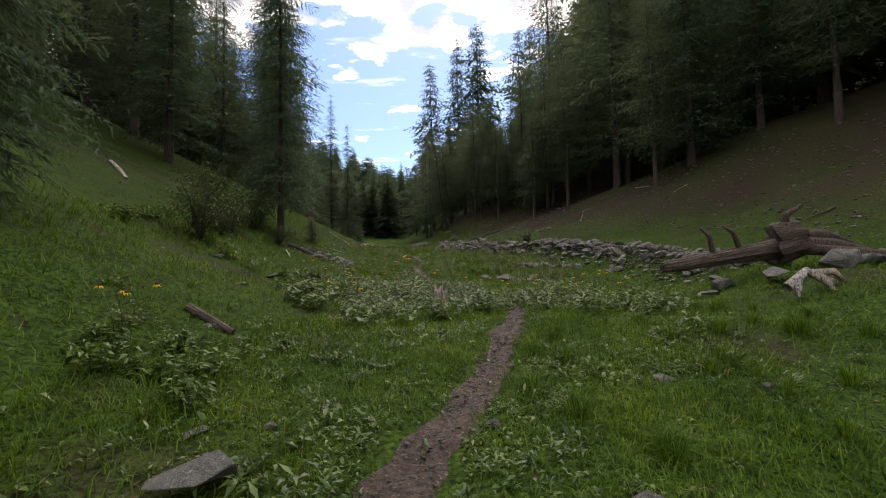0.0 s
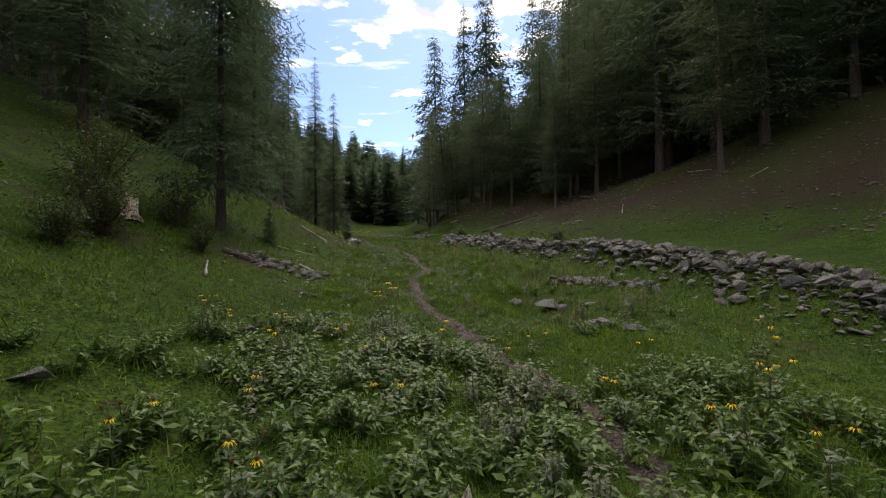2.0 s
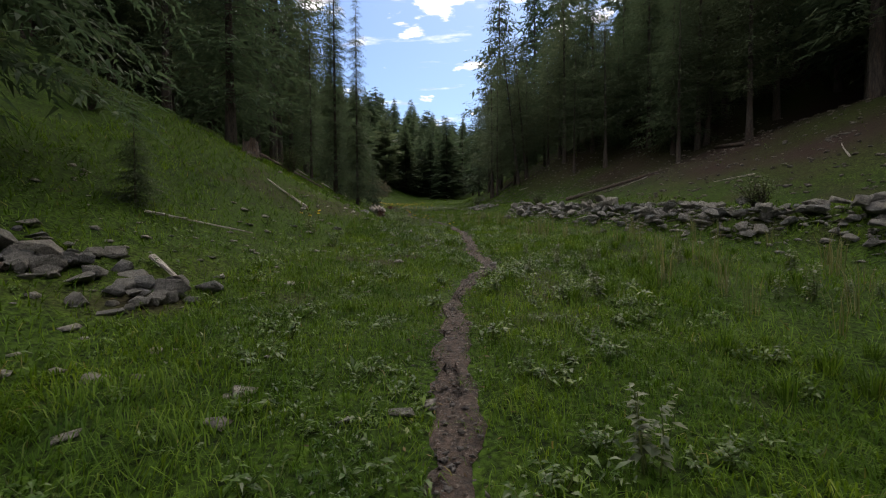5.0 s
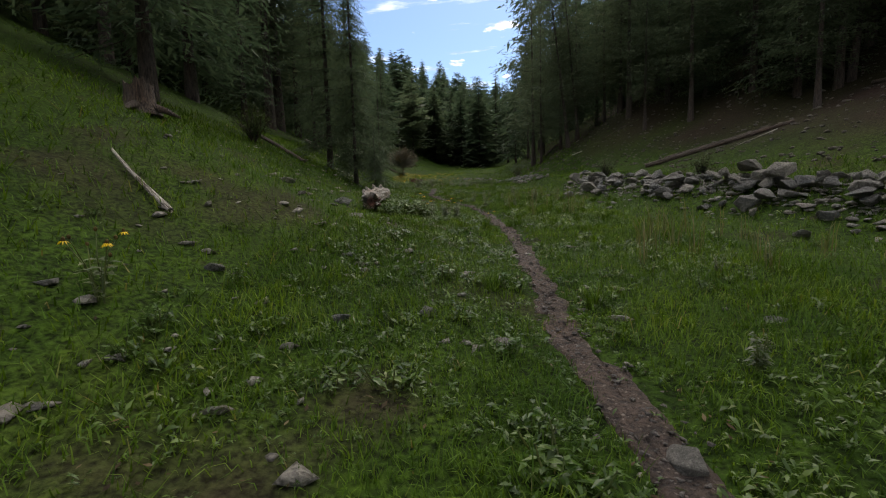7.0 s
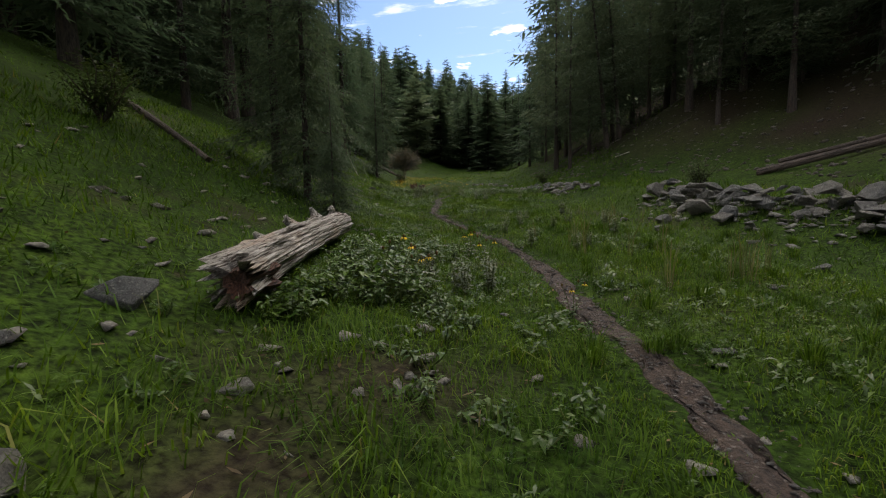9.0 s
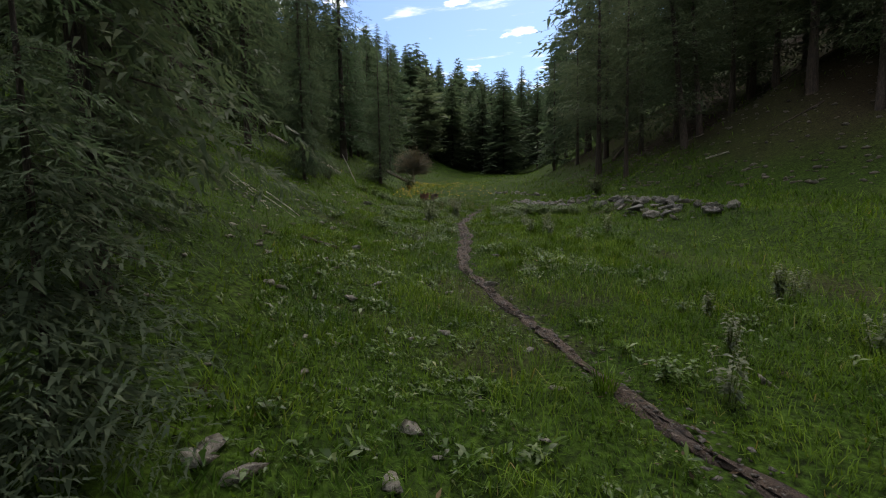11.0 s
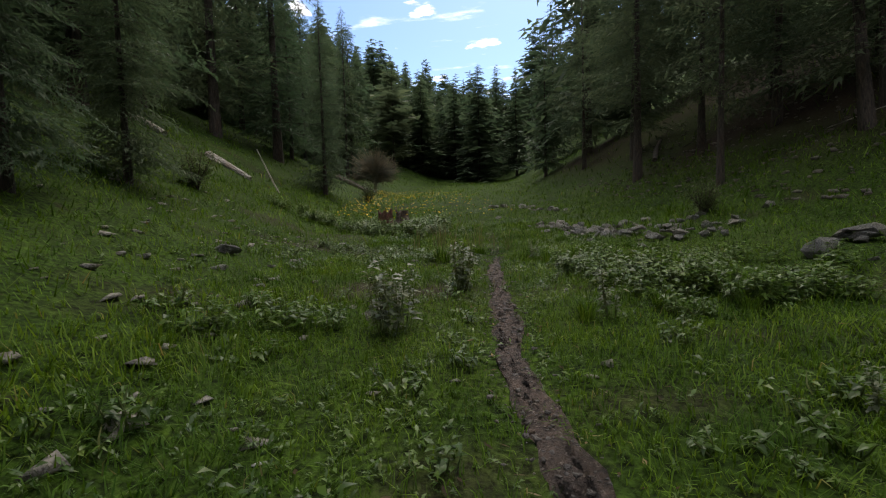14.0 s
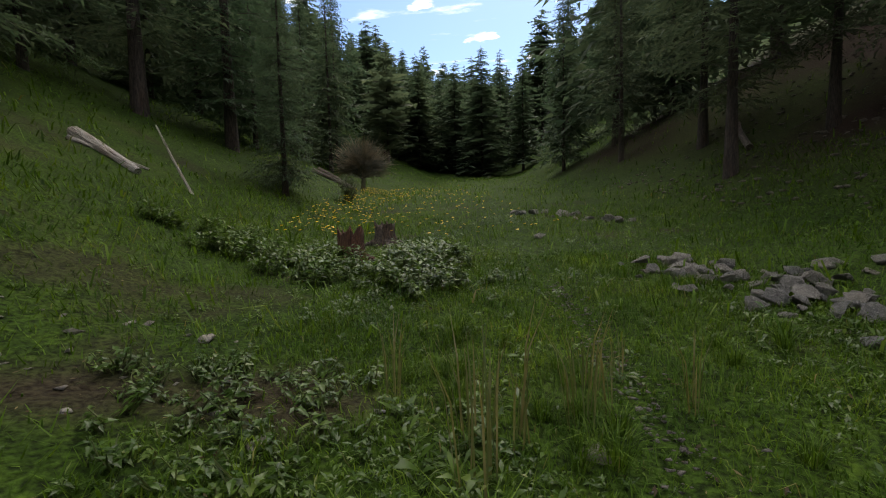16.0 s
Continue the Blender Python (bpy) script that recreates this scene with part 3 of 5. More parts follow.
def woods(name, label, trees):
    """Many far conifers in one mesh: bark and needles."""
    raw = {}
    for k in {t[0] for t in trees}:
        for o in PROTO[k, "far"].children:
            me = o.data
            co = np.empty(len(me.vertices) * 3, np.float32)
            me.vertices.foreach_get("co", co)
            me.calc_loop_triangles()
            tri = np.empty(len(me.loop_triangles) * 3, np.int32)
            me.loop_triangles.foreach_get("vertices", tri)
            raw.setdefault(k, []).append((co.reshape(-1, 3), tri.reshape(-1, 3), 0 if o.name.startswith("trunk") else 1))
    V, F, M, o = [], [], [], 0
    for k, x, y, h, turn, wide in trees:
        sc, c, s = h / KINDS[k][1], math.cos(radians(turn)), math.sin(radians(turn))
        for co, tri, mat in raw[k]:
            V.append(np.stack([(co[:, 0] * c - co[:, 1] * s) * sc * wide + x, (co[:, 0] * s + co[:, 1] * c) * sc * wide + y, co[:, 2] * sc + gz(x, y) - 0.05], 1))
            F.append(tri + o)
            M.append(np.full(len(tri), mat, np.int32))
            o += len(co)
    me = mesh_idx(name, np.concatenate(V), np.concatenate(F), BARK)
    me.materials.append(SPRUCE)
    me.polygons.foreach_set("material_index", np.concatenate(M))
    return tagged(new(name, me), label, "forest", kind="stuff")


woods("far_woods", "dense dark spruce forest closing the valley", far_trees)
for ob in PROTO.values():
    for o in (*ob.children_recursive, ob):
        bpy.data.objects.remove(o)


# ---- stones ----
def rock_mesh(seed, mat, flat=0.7, points=10, detail=True):
    """An angular broken stone: the hull of a few points, its edges chipped."""
    r = random.Random(seed)
    bm = bmesh.new()
    for _ in range(points):
        p = Vector((r.gauss(0, 1), r.gauss(0, 1), r.gauss(0, 1))).normalized() * r.uniform(0.8, 1.1)
        bm.verts.new((p.x * 1.15, p.y * 0.85, p.z * flat))
    hull = bmesh.ops.convex_hull(bm, input=bm.verts)
    bmesh.ops.delete(bm, geom=[v for v in hull["geom_interior"] if isinstance(v, bmesh.types.BMVert)], context="VERTS")
    if detail:
        bmesh.ops.dissolve_limit(bm, angle_limit=0.30, verts=bm.verts, edges=bm.edges)
        bmesh.ops.bevel(bm, geom=bm.edges, offset=0.04, segments=1, affect="EDGES", clamp_overlap=True)
        off = Vector((r.uniform(0, 50), 5, 9))
        for v in bm.verts:
            v.co *= 1 + 0.09 * noise.noise(v.co * 2.4 + off)
    bmesh.ops.triangulate(bm, faces=bm.faces)
    me = bpy.data.meshes.new("rock")
    bm.to_mesh(me)
    bm.free()
    me.materials.append(mat)
    return me


ROCKS = [rock_mesh(100 + k, ROCK, (0.75, 0.6, 0.42, 0.8, 0.34, 0.65, 0.5, 0.7)[k]) for k in range(8)]
SCREES = [rock_mesh(200 + k, SCREE, 0.5, 11, False) for k in range(5)]
PEBBLES = [rock_mesh(220 + k, ROCK, 0.4, 8, False) for k in range(5)]


def stone(x, y, size, k, turn=0.0, sink=0.3, tip=0.0, meshes=ROCKS, parent=None, lift=0.0, name="rock"):
    ob = new(name, meshes[k % len(meshes)])
    ob.parent = parent
    sz = size * 0.5
    ob.matrix_basis = Matrix.Translation((x, y, gz(x, y) + sz * (0.6 - sink) + lift)) @ Euler((radians(tip), radians(tip * 0.6), radians(turn))).to_matrix().to_4x4() @ Matrix.Diagonal((sz, sz, sz, 1))
    return ob


# lone stones: x, y, size, shape, turn, tip
LONE = [
    (-1.2, 2.15, 0.42, 0, 20, 8), (-1.45, 2.65, 0.22, 2, 60, 0), (-1.08, 2.8, 0.16, 3, 10, 0), (0.3, 2.85, 0.14, 5, 40, 0), (1.75, 3.6, 0.30, 4, 100, 0),
    (2.45, 3.35, 0.26, 1, 0, 0), (0.85, 1.95, 0.26, 2, 30, 0), (-2.35, 4.5, 0.30, 4, 20, 10), (-2.05, 3.5, 0.22, 2, 70, 0), (-1.75, 3.7, 0.16, 4, 0, 0),
    (-3.35, 8.7, 0.36, 0, 15, 0), (-4.36, 8.5, 0.40, 4, 40, 0), (-3.0, 6.6, 0.30, 2, 50, 0), (-0.16, 6.9, 0.16, 3, 0, 0), (-2.4, 6.0, 0.22, 4, 0, 0),
    (2.1, 15.4, 0.55, 0, 30, 20), (2.45, 15.2, 0.30, 3, 80, 0), (1.5, 15.7, 0.30, 5, 10, 0), (2.6, 13.65, 0.30, 1, 60, 0), (2.65, 13.1, 0.36, 0, 120, 10),
    (2.95, 12.6, 0.38, 2, 20, 15), (2.2, 13.4, 0.24, 5, 200, 0), (3.0, 15.1, 0.34, 4, 0, 0), (-0.05, 13.55, 0.17, 4, 30, 0), (-2.15, 12.4, 0.42, 4, 60, 15),
    (-3.0, 11.6, 0.40, 0, 0, 0), (-1.08, 15.8, 0.14, 2, 0, 0), (-2.3, 13.6, 0.24, 1, 0, 0), (-4.7, 17.0, 0.62, 3, 20, 0), (-4.2, 16.9, 0.34, 0, 70, 0),
    (-3.6, 16.6, 0.30, 2, 40, 0), (-2.16, 22.1, 0.20, 3, 0, 60), (-2.69, 21.7, 0.20, 1, 45, 0), (-0.74, 20.75, 0.30, 1, 100, 0), (0.2, 22.2, 0.24, 4, 10, 0),
    (-3.2, 23.0, 0.22, 2, 30, 0), (-3.85, 21.9, 0.24, 1, 0, 0), (-4.3, 21.0, 0.22, 4, 0, 0), (-3.5, 20.7, 0.20, 2, 0, 0), (-3.8, 25.7, 0.26, 4, 20, 0),
    (-4.6, 26.0, 0.44, 5, 60, 0), (-4.5, 25.3, 0.28, 4, 90, 0), (-5.2, 25.2, 0.34, 1, 0, 0), (-3.95, 24.9, 0.44, 2, 15, 15), (-4.7, 24.7, 0.30, 4, 15, 0),
    (-0.54, 28.75, 0.28, 4, 20, 0), (-1.5, 27.15, 0.20, 2, 0, 0), (0.15, 29.4, 0.26, 0, 0, 0), (-0.75, 32.0, 0.34, 1, 0, 0), (-1.1, 33.4, 0.26, 3, 50, 0),
    (-7.95, 36.5, 0.22, 5, 0, 0), (-6.9, 35.2, 0.26, 1, 70, 0), (-9.2, 35.8, 0.26, 2, 0, 0), (-9.85, 42.15, 0.42, 1, 10, 0), (-9.5, 41.5, 0.34, 4, 30, 0),
    (-8.87, 41.25, 0.20, 2, 0, 0), (-9.9, 41.0, 0.28, 4, 0, 0), (-8.6, 40.6, 0.34, 4, 40, 0), (-7.6, 40.9, 0.24, 5, 0, 0), (-7.1, 51.9, 0.44, 5, 0, 0),
    (-4.9, 47.4, 0.66, 0, 40, 25), (-5.3, 46.9, 0.34, 4, 0, 0), (-5.1, 46.5, 0.22, 2, 0, 10), (-4.4, 48.1, 0.60, 1, 70, 30), (-4.1, 47.2, 0.36, 3, 0, 0),
    (-4.6, 48.3, 0.38, 5, 100, 20), (-5.4, 48.2, 0.30, 2, 0, 0), (-3.6, 46.8, 0.42, 0, 0, 0), (-2.4, 40.7, 0.60, 0, 0, 0), (-1.8, 40.9, 0.46, 5, 60, 0),
    (-4.45, 45.0, 0.36, 1, 20, 20), (-4.2, 46.2, 0.30, 4, 0, 0), (-4.9, 34.4, 0.24, 1, 0, 0), (-8.0, 43.9, 0.26, 4, 0, 0),
]
for x, y, s, k, turn, tip in LONE:
    s *= 1.2 if 12 < y < 16.5 else (0.95 if y < 2.4 else (0.6 if y > 44 else 0.76))
    big = s > 0.26
    tagged(stone(x, y, s, k, turn, 0.52 if k in (2, 4, 6) else 0.40, tip), "angular grey boulder half sunk in the grass" if big else "small pale grey stone lying in the grass", "rock", group="stones in the meadow")


def pile(name, label, line, half, height, count, sizes, seed, meshes=ROCKS):
    """A bank of stones heaped along a line."""
    r = random.Random(seed)
    root = new(name)
    tagged(root, label, "rock pile")
    for _ in range(count):
        t = r.random() * (len(line) - 1)
        k = min(int(t), len(line) - 2)
        a, b = Vector(line[k]), Vector(line[k + 1])
        p = a.lerp(b, t - k)
        across = r.gauss(0, 0.45)
        n = Vector((-(b - a).y, (b - a).x)).normalized()
        p = p + n * across * half
        s = r.uniform(*sizes) * (1.25 if r.random() < 0.12 else 1.0)
        lift = 0.7 * height * max(0.0, 1 - abs(across)) * r.random()
        stone(p.x, p.y, s, r.randrange(8), r.uniform(0, 360), 0.40, r.uniform(-30, 30), meshes, root, lift)
    return root


pile("rock_pile", "long bank of tumbled grey stones beside the meadow", [(6.7, 9.6), (6.4, 11.5), (6.2, 14.2), (6.0, 17.0), (5.7, 19.0), (5.2, 20.6)], 0.72, 0.35, 299, (0.14, 0.42), 1)
pile("rock_pile", "low spread of grey stones in the grass", [(2.7, 17.5), (3.8, 17.2), (5.2, 16.2)], 0.55, 0.12, 90, (0.12, 0.34), 2)
pile("rock_pile", "long bank of tumbled grey stones below the wooded slope", [(5.2, 20.5), (3.6, 24.0), (2.6, 27.0), (1.7, 30.0), (0.6, 33.0), (0.1, 35.5)], 0.8, 0.4, 299, (0.14, 0.44), 3)
pile("rock_pile", "broken bank of grey boulders at the meadow's edge", [(-1.2, 38.5), (-2.0, 41.0), (-2.6, 43.5)], 0.7, 0.1, 90, (0.10, 0.34), 4)
pile("rock_pile", "scattered angular boulders at the meadow's edge", [(-5.6, 49.3), (-4.9, 47.8), (-3.9, 46.8), (-2.9, 45.2)], 1.1, 0.12, 140, (0.10, 0.32), 5)
pile("rock_pile", "low mound of grass-grown stones on the valley floor", [(-7.6, 56.5), (-6.0, 55.5), (-4.9, 54.0)], 0.8, 0.08, 26, (0.12, 0.34), 6)
pile("rock_pile", "loose grey stones at the foot of the grassy bank", [(-5.4, 16.2), (-4.6, 17.2), (-3.4, 17.0)], 0.5, 0.1, 80, (0.10, 0.30), 7)

# scree on the right slope and stones strewn over the left bank
r = random.Random(77)


def strewn(name, label, count, pick, sizes, meshes, mat, lift=0.0):
    data = []
    for me in meshes:
        data.append((np.array([v.co[:] for v in me.vertices]), np.array([p.vertices[:] for p in me.polygons])))
    V, F, o = [], [], 0
    for _ in range(count):
        x, y = pick()
        s = (sizes[0] + (sizes[1] - sizes[0]) * r.random() ** 1.6) * 0.5
        a = r.uniform(0, 6.28)
        pv, pf = data[r.randrange(len(data))]
        c, d = math.cos(a), math.sin(a)
        q = np.stack([(pv[:, 0] * c - pv[:, 1] * d) * s + x, (pv[:, 0] * d + pv[:, 1] * c) * s + y, pv[:, 2] * s + gz(x, y) + s * 0.15 + lift], 1)
        V.append(q), F.append(pf + o)
        o += len(pv)
    return tagged(new(name, mesh_idx(name, np.concatenate(V), np.concatenate(F), mat)), label, "stones", kind="stuff")


def along_bank():
    """Small stones filling the two long banks."""
    bank = r.choice((((6.7, 9.6), (6.4, 11.5), (6.3, 14.2), (6.2, 17.0), (6.0, 19.0)), ((5.2, 20.5), (3.6, 24.0), (2.6, 27.0), (1.7, 30.0), (0.6, 33.0), (0.1, 35.5))))
    t = r.random() * (len(bank) - 1)
    k = min(int(t), len(bank) - 2)
    p = Vector(bank[k]).lerp(Vector(bank[k + 1]), t - k)
    return p.x + 0.1 + r.gauss(0, 0.38), p.y + r.gauss(0, 0.3)


def on_right():
    y = r.uniform(2, 62)
    return float(np.interp(y, RIGHT_Y, RIGHT_X)) + 0.6 + 11.0 * r.random() ** 1.4, y


def on_left():
    y = r.uniform(12, 46)
    return float(np.interp(y, LEFT_Y, LEFT_X)) + r.gauss(-0.6, 1.5), y


strewn("scree", "loose brown stones strewn over the bare slope", 4600, on_right, (0.04, 0.22), SCREES, SCREE)
strewn("bank_rubble", "small grey rubble filling the stone banks", 2600, along_bank, (0.08, 0.26), PEBBLES, ROCK)
strewn("slope_stones", "small pale stones strewn over the grassy bank", 900, on_left, (0.05, 0.20), PEBBLES, ROCK)
strewn("trail_pebbles", "small pebbles lying on the trodden path", 5200, lambda: (lambda y: (float(trail_x(y)) + r.gauss(0, 0.085), y))(r.uniform(0, 48)), (0.010, 0.055), PEBBLES, PEBBLE, 0.03)


# ---- fallen wood ----
def log_mesh(seed, length, r0, r1, mat, rings=40, sides=28, ridge=0.16, name="trunk", jag=1):
    """A weathered log along z with furrows and broken ends."""
    q = random.Random(seed)
    off = Vector((q.uniform(0, 40), q.uniform(0, 40), q.uniform(0, 40)))
    v, f = [], []
    for k in range(rings + 1):
        t = k / rings
        for c in range(sides):
            a = 6.2832 * c / sides
            ca, sa_ = math.cos(a), math.sin(a)
            n1 = noise.noise(Vector((ca * 3.2, sa_ * 3.2, t * length * 0.5)) + off)
            n2 = noise.noise(Vector((ca * 9.0, sa_ * 9.0, t * length * 1.1)) + off)
            n3 = noise.noise(Vector((ca * 22.0, sa_ * 22.0, t * length * 2.0)) + off)
            rr = (r0 + (r1 - r0) * t) * (1 + ridge * n1 + ridge * 0.9 * n2 + ridge * 0.45 * n3)
            z = t * length
            if k < jag:
                z -= (0.25 * r0 + 0.16 * (jag > 1)) * (n1 + 1.3 * n2) * (1 - k / jag) + 0.05 * (k == 0)
            if k == rings:
                z += 0.4 * r1 * (n1 + n2)
            bend = 0.05 * length * math.sin(t * 3.14) * 0.3
            v.append((ca * rr + bend, sa_ * rr, z))
    for k in range(rings):
        for c in range(sides):
            n = (c + 1) % sides
            f.append((k * sides + c, k * sides + n, (k + 1) * sides + n, (k + 1) * sides + c))
    for base, dz in ((0, 0.06), (rings * sides, -0.06)):
        m = len(v)
        ring = v[base:base + sides]
        v.append((sum(p[0] for p in ring) / sides, sum(p[1] for p in ring) / sides, sum(p[2] for p in ring) / sides + dz))
        for c in range(sides):
            e = (base + c, base + (c + 1) % sides, m)
            f.append(e[::-1] if base == 0 else e)
    return mesh_of(name, v, f, mat)


def along(p0, p1):
    d = Vector(p1) - Vector(p0)
    return Matrix.Translation(p0) @ d.to_track_quat("Z", "Y").to_matrix().to_4x4(), d.length


def fallen_log(p0, p1, r0, r1, mat, label, seed, fine=False, category="log"):
    m, ln = along(p0, p1)
    root = new("fallen_log")
    root.matrix_basis = m
    part("trunk", log_mesh(seed, ln, r0, r1, mat, 70 if fine else 14, 84 if fine else 9, 0.16 if fine else 0.08, jag=6 if fine else 1), root)
    tagged(root, label, category)
    return root, ln


def on_ground(x, y, up=0.0):
    return (x, y, gz(x, y) + up)


# the large bleached log by the path
big, bl = fallen_log(on_ground(-4.30, 26.42, 0.19), on_ground(-5.07, 29.3, 0.20), 0.145, 0.138, DEADWOOD, "bleached fallen log with cracked grey wood and rotten red end", 3, True)
rot = part("rotten_end", log_mesh(5, 0.26, 0.075, 0.128, REDWOOD, 10, 26, 0.45, "rotten_end"), big, "crumbling red-brown rotten wood")
rot.matrix_basis = Matrix.Translation((-0.03, -0.02, -0.07))
q = random.Random(8)
for k, (z, a, ln) in enumerate(((bl * 0.60, 0.35, 0.22), (bl * 0.66, 0.1, 0.26), (bl * 0.82, 0.6, 0.18), (bl * 0.30, 0.3, 0.16), (bl * 0.96, 1.1, 0.10))):
    p0 = Vector((math.cos(a) * 0.12, math.sin(a) * 0.12, z))
    p1 = p0 + Vector((math.cos(a) * ln * 0.7, math.sin(a) * ln * 0.7, ln * 0.5))
    p2 = p1 + Vector((math.cos(a + 0.8) * ln * 0.5, math.sin(a + 0.8) * ln * 0.5, -ln * 0.3))
    part("branch_stub", smooth(mesh_of("branch_stub", *tube([tuple(p0), tuple(p1), tuple(p2)], [0.08, 0.055, 0.02], 8), DEADWOOD)), big, "broken grey branch stub")
for k in range(9):
    a = q.uniform(0.2, 2.9)
    z0 = q.uniform(0.1, bl - 1.3)
    ln = q.uniform(0.4, 0.9)
    rr = 0.155 - 0.010 * z0
    v, f = tube([(math.cos(a) * rr, math.sin(a) * rr, z0), (math.cos(a + 0.03) * (rr + 0.025), math.sin(a + 0.03) * (rr + 0.025), z0 + ln * 0.5), (math.cos(a + 0.05) * rr, math.sin(a + 0.05) * rr, z0 + ln)], [0.01, 0.022, 0.004], 6)
    part("splinter", mesh_of("splinter", v, f, DEADWOOD), big)

# logs and poles lying on the slopes
LOGS = [
    ((2.5, 36.6), (6.2, 34.6), 0.09, 0.06, DARKWOOD, "long bare fallen trunk lying up the wooded slope"),
    ((3.4, 37.6), (6.0, 35.6), 0.07, 0.045, DARKWOOD, "thin dark fallen trunk on the wooded slope"),
    ((-10.4, 31.3), (-7.7, 30.2), 0.065, 0.05, DARKWOOD, "dark fallen trunk lying down the grassy bank"),
    ((-10.1, 36.4), (-8.8, 35.9), 0.012, 0.007, DEADWOOD, "bleached pole lying on the grassy bank"),
    ((-9.9, 36.75), (-8.4, 36.05), 0.012, 0.007, DEADWOOD, "bleached pole lying on the grassy bank"),
    ((-9.6, 37.0), (-8.5, 36.35), 0.014, 0.008, DEADWOOD, "thin bleached stick lying on the grassy bank"),
    ((-10.6, 37.1), (-9.1, 36.15), 0.013, 0.007, DEADWOOD, "bleached pole lying on the grassy bank"),
    ((-7.4, 34.7), (-7.0, 34.85), 0.03, 0.02, DARKWOOD, "short dark stick lying in the grass"),
    ((-18.8, 50.2), (-17.6, 50.0), 0.13, 0.10, DEADWOOD, "bleached fallen trunk high on the bank"),
    ((-16.5, 50.6), (-15.0, 50.5), 0.13, 0.08, DEADWOOD, "pale splintered trunk fallen on the bank"),
    ((-16.2, 50.2), (-15.5, 51.3), 0.06, 0.03, DEADWOOD, "pale broken branch on the bank"),
    ((-18.6, 65.5), (-16.6, 66.4), 0.14, 0.09, DARKWOOD, "dark fallen trunk at the forest edge"),
    ((-20.0, 69.3), (-16.9, 67.0), 0.14, 0.09, DARKWOOD, "dark fallen trunk at the forest edge"),
    ((-3.3, 14.9), (-2.75, 14.75), 0.035, 0.02, DARKWOOD, "short dark broken branch lying in the grass"),
    ((-11.0, 14.6), (-9.4, 13.1), 0.08, 0.05, DEADWOOD, "grey fallen branch on the grassy bank"),
    ((-5.6, 16.2), (-4.6, 16.6), 0.07, 0.05, DARKWOOD, "dark rotting branch among the stones"),
    ((-2.6, 4.6), (-2.1, 4.45), 0.05, 0.03, DARKWOOD, "dark rotten stick lying in the grass"),
    ((9.0, 33.0), (9.6, 37.0), 0.09, 0.06, DARKWOOD, "dark fallen trunk on the wooded slope"),
    ((-1.0, 57.0), (0.2, 60.5), 0.1, 0.07, DARKWOOD, "dark fallen trunk beneath the pines"),
]
for k, (a, b, r0, r1, mat, lab) in enumerate(LOGS):
    fallen_log(on_ground(*a, r0 * 0.8), on_ground(*b, r1 * 0.8), r0, r1, mat, lab, 40 + k)
fallen_log(on_ground(-14.45, 51.35, -0.1), (-15.15, 51.2, gz(-14.45, 51.35) + 1.5), 0.035, 0.015, DEADWOOD, "grey dead pole leaning out of the bank", 90)


w = random.Random(61)
for k in range(46):
    right = k % 2
    if right:
        y = w.uniform(4, 58)
        x = float(np.interp(y, RIGHT_Y, RIGHT_X)) + w.uniform(1.0, 9.0)
    else:
        y = w.uniform(5, 46)
        x = float(np.interp(y, LEFT_Y, LEFT_X)) + w.uniform(-3.5, 0.6)
        if y < 12 or 24 < y < 31.5 or y > 33:
            continue
    a, ln = w.uniform(0, 6.28), w.uniform(0.4, 1.7)
    b = (x + math.cos(a) * ln, y + math.sin(a) * ln)
    r0 = w.uniform(0.012, 0.035)
    fallen_log(on_ground(x, y, r0 + 0.03), on_ground(*b, r0 + 0.03), r0, r0 * 0.5, w.choice((DARKWOOD, DEADWOOD)), "dry broken branch lying on the slope", 120 + k, category="branch")[0]["group"] = "broken branches"


def stump(x, y, h, r0, mat, label, seed, tilt=0.0, roots=5):
    root = new("tree_stump")
    root.matrix_basis = Matrix.Translation(on_ground(x, y, -0.06)) @ Euler((radians(tilt), radians(tilt * 0.5), 0)).to_matrix().to_4x4()
    q = random.Random(seed)
    off = Vector((q.uniform(0, 40), 3, 7))
    sides, rings, v, f = 26, 10, [], []
    for k in range(rings + 1):
        t = k / rings
        for c in range(sides):
            a = 6.2832 * c / sides
            n = noise.noise(Vector((math.cos(a) * 2.5, math.sin(a) * 2.5, t)) + off) + 0.6 * noise.noise(Vector((math.cos(a) * 8, math.sin(a) * 8, t)) + off)
            rr = r0 * (1 + 0.55 * (1 - t) ** 3 + 0.22 * n)
            z = h * t * (1 + 0.34 * n * t)
            v.append((math.cos(a) * rr, math.sin(a) * rr, z))
    for k in range(rings):
        for c in range(sides):
            n = (c + 1) % sides
            f.append((k * sides + c, k * sides + n, (k + 1) * sides + n, (k + 1) * sides + c))
    v.append((0, 0, h * 0.55))
    for c in range(sides):
        f.append((rings * sides + c, rings * sides + (c + 1) % sides, len(v) - 1))
    part("trunk", mesh_of("trunk", v, f, mat), root)
    for k in range(roots):
        a = 6.2832 * k / roots + q.uniform(-0.4, 0.4)
        ln = r0 * q.uniform(1.2, 2.4)
        pts = [(math.cos(a) * r0 * 0.8, math.sin(a) * r0 * 0.8, h * 0.3), (math.cos(a) * (r0 + ln * 0.5), math.sin(a) * (r0 + ln * 0.5), h * 0.12), (math.cos(a) * (r0 + ln), math.sin(a) * (r0 + ln), -0.05)]
        part("root", smooth(mesh_of("root", *tube(pts, [r0 * 0.4, r0 * 0.25, r0 * 0.08], 7), mat)), root)
    return tagged(root, label, "stump")


